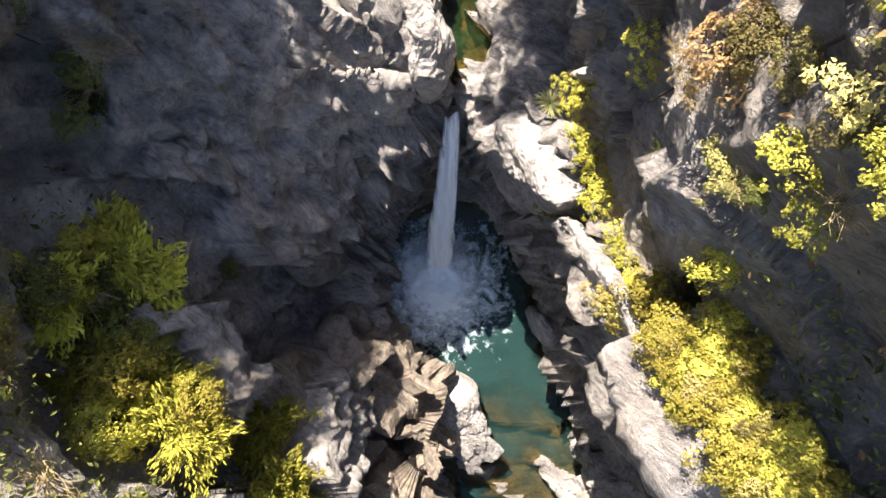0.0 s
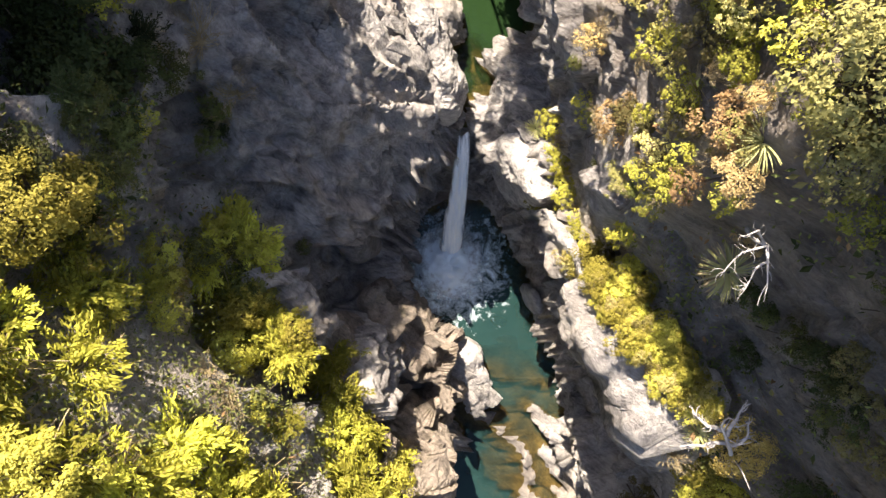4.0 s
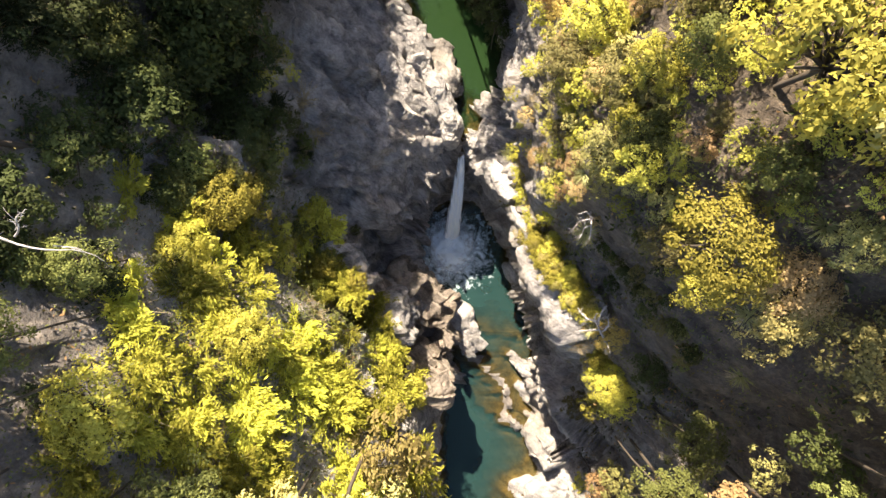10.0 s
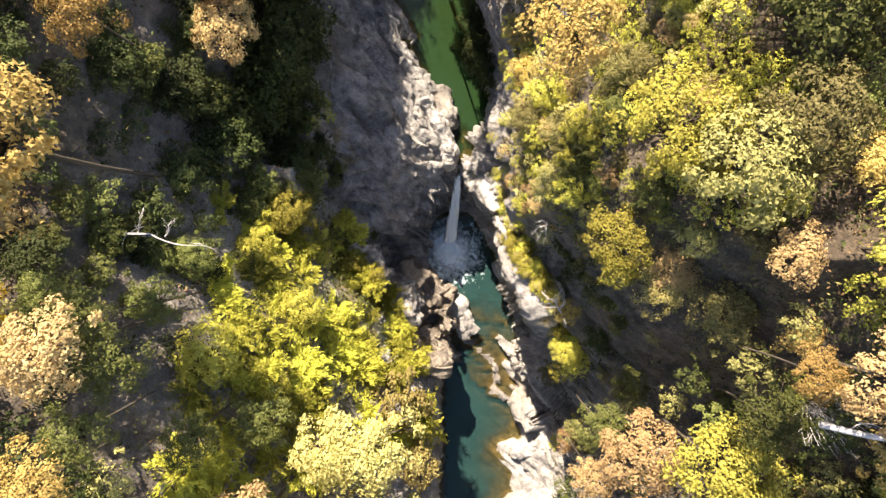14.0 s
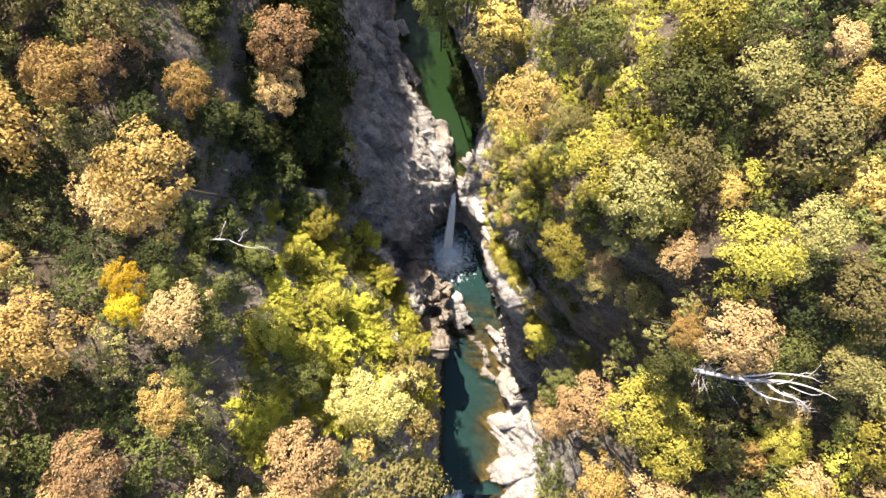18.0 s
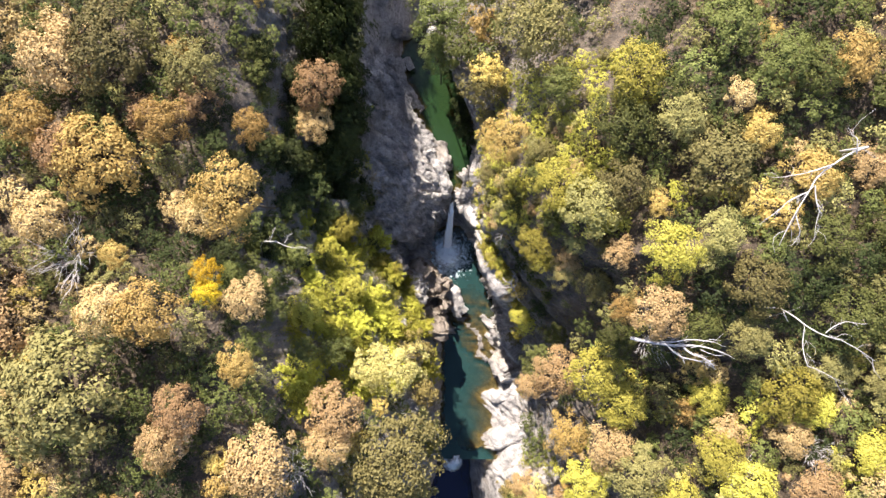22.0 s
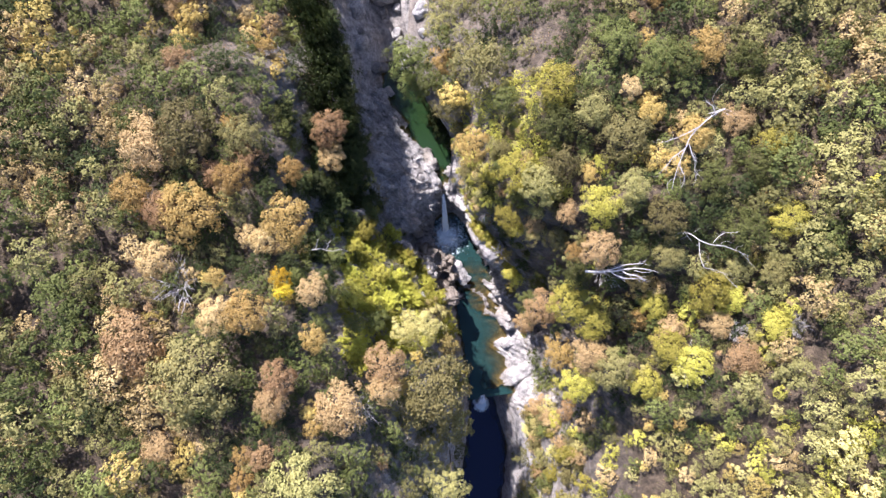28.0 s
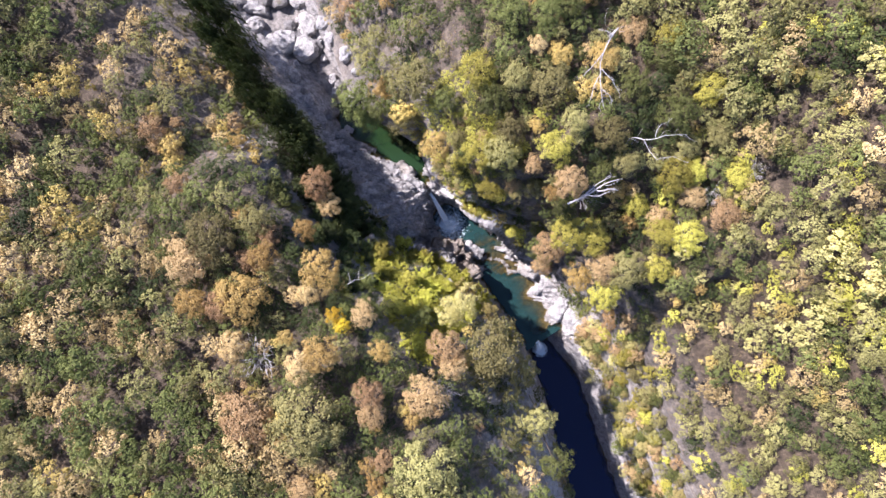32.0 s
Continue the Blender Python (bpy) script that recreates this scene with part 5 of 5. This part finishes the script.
for k in range(24):   # growth clinging to the shaded wall
    f, y = rnd.random(), rnd.uniform(-0.3, 4.4)
    plant(("lime", "green", "straw")[k % 3], 4.9 - 0.42 * y - 1.5 * f - 0.15, y, rnd.uniform(0.22, 0.42), rnd.uniform(0.25, 0.45), z=11.2 + 10 * f)
for k in range(30):   # dry growth on the lit lip above the wall
    f, y = rnd.random(), rnd.uniform(-0.2, 5.2)
    plant(("lime", "straw", "pale", "lime", "tan")[k % 5], 3.45 - 0.24 * y + 0.8 * f, y, rnd.uniform(0.25, 0.5), rnd.uniform(0.3, 0.5), z=19.4 + 3.8 * f)
for k in range(34):
    x, y = rnd.uniform(-10.2, -7.9), rnd.uniform(-0.6, 7.5)
    plant(("green", "lime", "dark_bamboo", "straw", "green")[k % 5], x, y, rnd.uniform(0.5, 1.0), rnd.uniform(0.5, 0.9))
scatter(110, 2.6, 13, -0.5, 13, 0.5, 1.1, 0.42, "lime")
scatter(60, 2.6, 13, -0.5, 13, 0.5, 1.0, 0.4, "olive")
for k in range(26):
    x = rnd.uniform(5.6, 9.0)
    plant(("green", "dark", "olive")[k % 3], x, -0.9 - (x - 5.2) * 1.35 + rnd.uniform(-0.6, 0.5), rnd.uniform(0.3, 0.6), rnd.uniform(0.35, 0.7))
# thicket of canes on the sunny part of the slope
for bx, by in ((-8.0, -3.6), (-6.7, -3.7), (-5.7, -4.6), (-5.0, -5.8), (-4.3, -7.0), (-3.8, -8.3), (-3.4, -9.6), (-2.6, -10.6), (-9.6, -5.0), (-8.4, -6.2), (-6.8, -7.2), (-5.6, -9.3), (-6.4, -5.6), (-9.4, -2.4), (-8.3, -1.6), (-10.4, -1.0)):
    plant("bamboo", bx, by, rnd.uniform(1.2, 1.7), rnd.uniform(1.3, 2.0))
scatter(64, -13, -3.5, -15, 0.5, 1.2, 2.0, 0.22, "bamboo")
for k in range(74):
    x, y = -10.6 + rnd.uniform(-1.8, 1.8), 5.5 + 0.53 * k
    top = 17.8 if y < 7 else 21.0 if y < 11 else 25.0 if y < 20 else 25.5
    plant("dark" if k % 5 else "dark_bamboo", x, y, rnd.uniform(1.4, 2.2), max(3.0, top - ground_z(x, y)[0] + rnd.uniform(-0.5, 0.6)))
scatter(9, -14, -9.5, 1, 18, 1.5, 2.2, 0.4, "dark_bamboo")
scatter(470, -32, -1, -36, 36, 0.9, 2.0, 0.44)
scatter(470, 2.5, 34, -36, 36, 0.9, 2.0, 0.44)
scatter(560, -80, -28, -68, 76, 1.7, 3.2, 0.36)
scatter(560, 28, 84, -68, 76, 1.6, 3.1, 0.36)
scatter(160, -84, 84, -70, 78, 1.4, 2.4, 0.33)
scatter(200, -30, 30, 30, 76, 1.7, 2.9, 0.48)
scatter(220, -36, 36, -76, -30, 1.5, 2.8, 0.48)
for rx, ry, rs in ((2.85, 3.1, 0.55), (6.1, 1.2, 0.75), (9.3, -1.0, 0.6), (9.5, -4.0, 0.6), (10.6, -4.6, 0.6), (10.4, -6.6, 0.7), (8.6, -3.4, 0.5)):
    plant("rosette", rx, ry, rs, rs)
for rx, ry, rs in ((-7.4, -0.9, 0.7), (-7.3, 3.8, 0.9), (-8.1, 3.3, 0.8), (-6.7, -4.4, 0.8), (-6.9, -5.6, 0.9), (4.4, -2.4, 0.5), (3.9, 0.2, 0.5), (5.6, -6.6, 0.6), (-9.0, -9.5, 0.9)):
    plant("straw", rx, ry, rs, rs)
plant("rosette", 4.1, 0.8, 0.55, 0.55)
plant("rosette", 4.75, -1.3, 0.62, 0.6, z=19.9)
plant("rosette", 5.9, -5.7, 0.5, 0.5)

forked_tree("bleached dead tree with drooping forked boughs", 0.085, (28.2, 5.5, 27.5), (((28.2, 5.5, 27.5), (28.0, 5.3, 33.1), (24.7, 3.9, 34.6), (23.0, 2.1, 34.8), (21.3, -1.4, 34.5)),
            ((23.4, 2.5, 34.8), (23.7, 0.8, 34.8), (23.8, -1.0, 34.2)), ((23.0, 2.1, 34.8), (21.6, 1.4, 34.8), (20.4, 0.2, 34.2)), ((24.7, 3.9, 34.6), (22.8, 3.3, 34.9), (21.0, 3.0, 34.6)),
            ((26.6, 4.7, 34.0), (26.2, 5.6, 34.6), (25.5, 6.2, 34.8)), ((22.3, 0.7, 34.6), (22.6, -0.4, 34.6), (22.5, -1.3, 34.0))), 1)
forked_tree("bleached dead tree standing among green shrubs", 0.06, (23.2, -6.6, 27.5), (((23.2, -6.6, 27.5), (23.2, -6.6, 34.4), (25.0, -7.4, 35.1), (27.1, -8.7, 35.2)),
            ((23.2, -6.8, 34.2), (22.9, -9.1, 35.1), (24.6, -9.9, 35.2), (25.7, -11.5, 35.0)), ((24.2, -7.0, 34.8), (25.2, -6.2, 35.2), (26.4, -6.4, 35.2))), 2)
forked_tree("small white dead tree on the cliff edge", 0.04, (4.75, -0.5, 20.6), (((4.75, -0.5, 20.6), (4.55, -0.75, 21.6), (4.45, -1.4, 21.8)), ((4.55, -0.75, 21.6), (4.1, -0.85, 21.7), (3.8, -1.25, 21.6)),
            ((4.5, -1.0, 21.7), (4.2, -1.1, 21.9), (4.05, -1.5, 21.8)), ((4.55, -0.7, 21.5), (4.3, -0.5, 21.8), (4.0, -0.6, 21.9))), 3)
forked_tree("small white dead tree leaning over the cliff", 0.1, (6.9, -6.9, 15.6), (((6.9, -6.9, 15.6), (6.3, -5.9, 17.2), (5.65, -4.9, 18)), ((6.0, -5.5, 17.5), (5.4, -5.5, 17.7), (4.95, -5.6, 17.5)), ((6.1, -5.6, 17.4), (6.3, -5.2, 17.9), (6.2, -4.8, 18.1)), ((5.8, -5.1, 17.8), (5.3, -4.9, 18.1), (5.0, -4.6, 18)), ((5.9, -5.2, 17.8), (5.9, -4.7, 18.2), (6.1, -4.4, 18.2))), 4)
forked_tree("grey fallen dead tree across the slope", 0.13, (13.0, -8.1, 30.6), (((13.0, -8.1, 30.6), (16.0, -8.5, 31.4), (19.1, -8.9, 31.8)), ((14.8, -8.3, 31.1), (16.6, -8.0, 31.8), (18.6, -8.2, 31.9)), ((15.4, -8.5, 31.2), (16.4, -9.3, 31.6), (18.4, -9.7, 31.7)), ((16.4, -8.6, 31.6), (17.6, -9.2, 32.0), (18.4, -9.9, 31.9))), 5)
forked_tree("grey fallen trunk with short broken boughs", 0.07, (-15.9, -1.4, 25.4), (((-15.9, -1.4, 25.4), (-14.0, -1.4, 25.6), (-12.0, -1.9, 24.9)), ((-14.6, -1.4, 25.5), (-14.2, -0.9, 26.1), (-13.9, -0.3, 26.3)), ((-13.4, -1.5, 25.4), (-13.0, -1.0, 25.9), (-12.7, -0.8, 26.0))), 6)
forked_tree("short bleached log lying between the shrubs", 0.2, (-14.8, -13.7, 24.6), (((-14.8, -13.7, 24.6), (-13.7, -13.5, 25.0), (-12.7, -13.3, 25.2)), ((-13.7, -13.5, 25.0), (-13.4, -13.0, 25.6), (-13.3, -12.6, 25.9))), 8)
dead_tree((12.0, -14.8, 15.5), (11.4, -12.9, 20.2), 0.1, 7, "pale dead snag above the shrubs", boughs=7)
for rx, ry, rs in ((29.3, -17.9, 1.8), (35.2, -18.0, 1.7), (-12.7, -19.6, 2.2), (-28.2, -2.7, 2.4), (23.7, -20.6, 2.2), (16.3, -9.0, 1.8)):
    plant("twigs", rx, ry, rs, rs * 1.3)


# low growth between the trees, and dry litter
def undergrowth(name, count, per, size, mats, label, seed, spread, middle=(0, 0), wide=(27, 25)):
    rng, rn = np.random.default_rng(seed), random.Random(seed)
    pts = []
    tries = 0
    while len(pts) < count and tries < count * 4:
        tries += 1
        x, y = rn.gauss(middle[0], wide[0]), rn.gauss(middle[1], wide[1])
        if not bank(x, y):
            continue
        gz, nrm = ground_z(x, y)
        pts.append((x, y, gz))
    c = np.repeat(np.array(pts), per, 0)
    c = c + rng.normal(size=c.shape) * np.array([spread, spread, spread * 0.5]) + np.array([0, 0, spread * 0.6])
    v = leaves(rng, c, np.zeros_like(c), size, 0.45)
    ob = mesh_object(name, v, quads(len(c)), mats, smooth=False)
    return tagged(ob, label, "undergrowth", kind="stuff")


# dark leaf here paints the shade in the gaps between trees
undergrowth("undergrowth", 7000, 8, 0.10, LEAF["dark"], "low green undergrowth darkened like the shade between the trees", 5, 0.35)
undergrowth("leafy_undergrowth", 4500, 9, 0.09, LEAF["olive"], "low olive green shrubs and weeds", 6, 0.32)
undergrowth("dry_undergrowth", 3500, 8, 0.08, LEAF["tan"], "dry tan grass and dead leaves", 7, 0.3)

# green leaf, duller than the canes, to darken the gaps among them
undergrowth("cane_undergrowth", 2200, 12, 0.06, LEAF["green"], "low green growth under the canes", 8, 0.4, (-8, -6), (2.6, 4))
undergrowth("cliff_weeds", 900, 9, 0.05, LEAF["green"], "small weeds on the shaded slope", 9, 0.25, (7.5, -3.5), (2, 2.5))


def far_woods():
    """The woods beyond the nearer trees: crowns and stems in one mesh."""
    base = {}
    for n, key in enumerate(sorted({k for k, _ in FAR})):
        base[key] = []
        for i in range(3):
            ob = make_tree(3000 + 10 * n + i, key, "", lobes=22, per=40, size=0.05, ragged=0.3)
            crown = next(c for c in ob.children if c.name.startswith("crown"))
            v = np.empty(len(crown.data.vertices) * 3)
            crown.data.vertices.foreach_get("co", v)
            base[key].append(v.reshape(-1, 3))
            for c in list(ob.children):
                bpy.data.objects.remove(c)
            bpy.data.objects.remove(ob)
    keys = sorted(base)
    verts, mats, tones = [], [], []
    for key, m in FAR:
        v = rnd.choice(base[key])
        a = np.array(m)
        verts.append(v @ a[:3, :3].T + a[:3, 3])
        mats.append(np.full(len(v) // 3, keys.index(key)))
        tones.append(np.full(len(v), rnd.uniform(-0.38, 0.06)))
    v = np.concatenate(verts)
    ob = mesh_object("woodland", v, np.arange(len(v)).reshape(-1, 3).tolist(), LEAF[keys[0]], smooth=False)
    for key in keys[1:]:
        ob.data.materials.append(LEAF[key])
    ob.data.polygons.foreach_set("material_index", np.concatenate(mats).astype(np.int32))
    ob.data.attributes.new("tone", "FLOAT", "POINT").data.foreach_set("value", np.concatenate(tones).astype(np.float32))
    tagged(ob, "mixed woodland in green, olive and autumn colours", "woodland", kind="stuff")


far_woods()
for protos in PROTO.values():
    for ob in protos:
        if ob.name not in USED:
            for part in list(ob.children):
                bpy.data.objects.remove(part)
            bpy.data.objects.remove(ob)
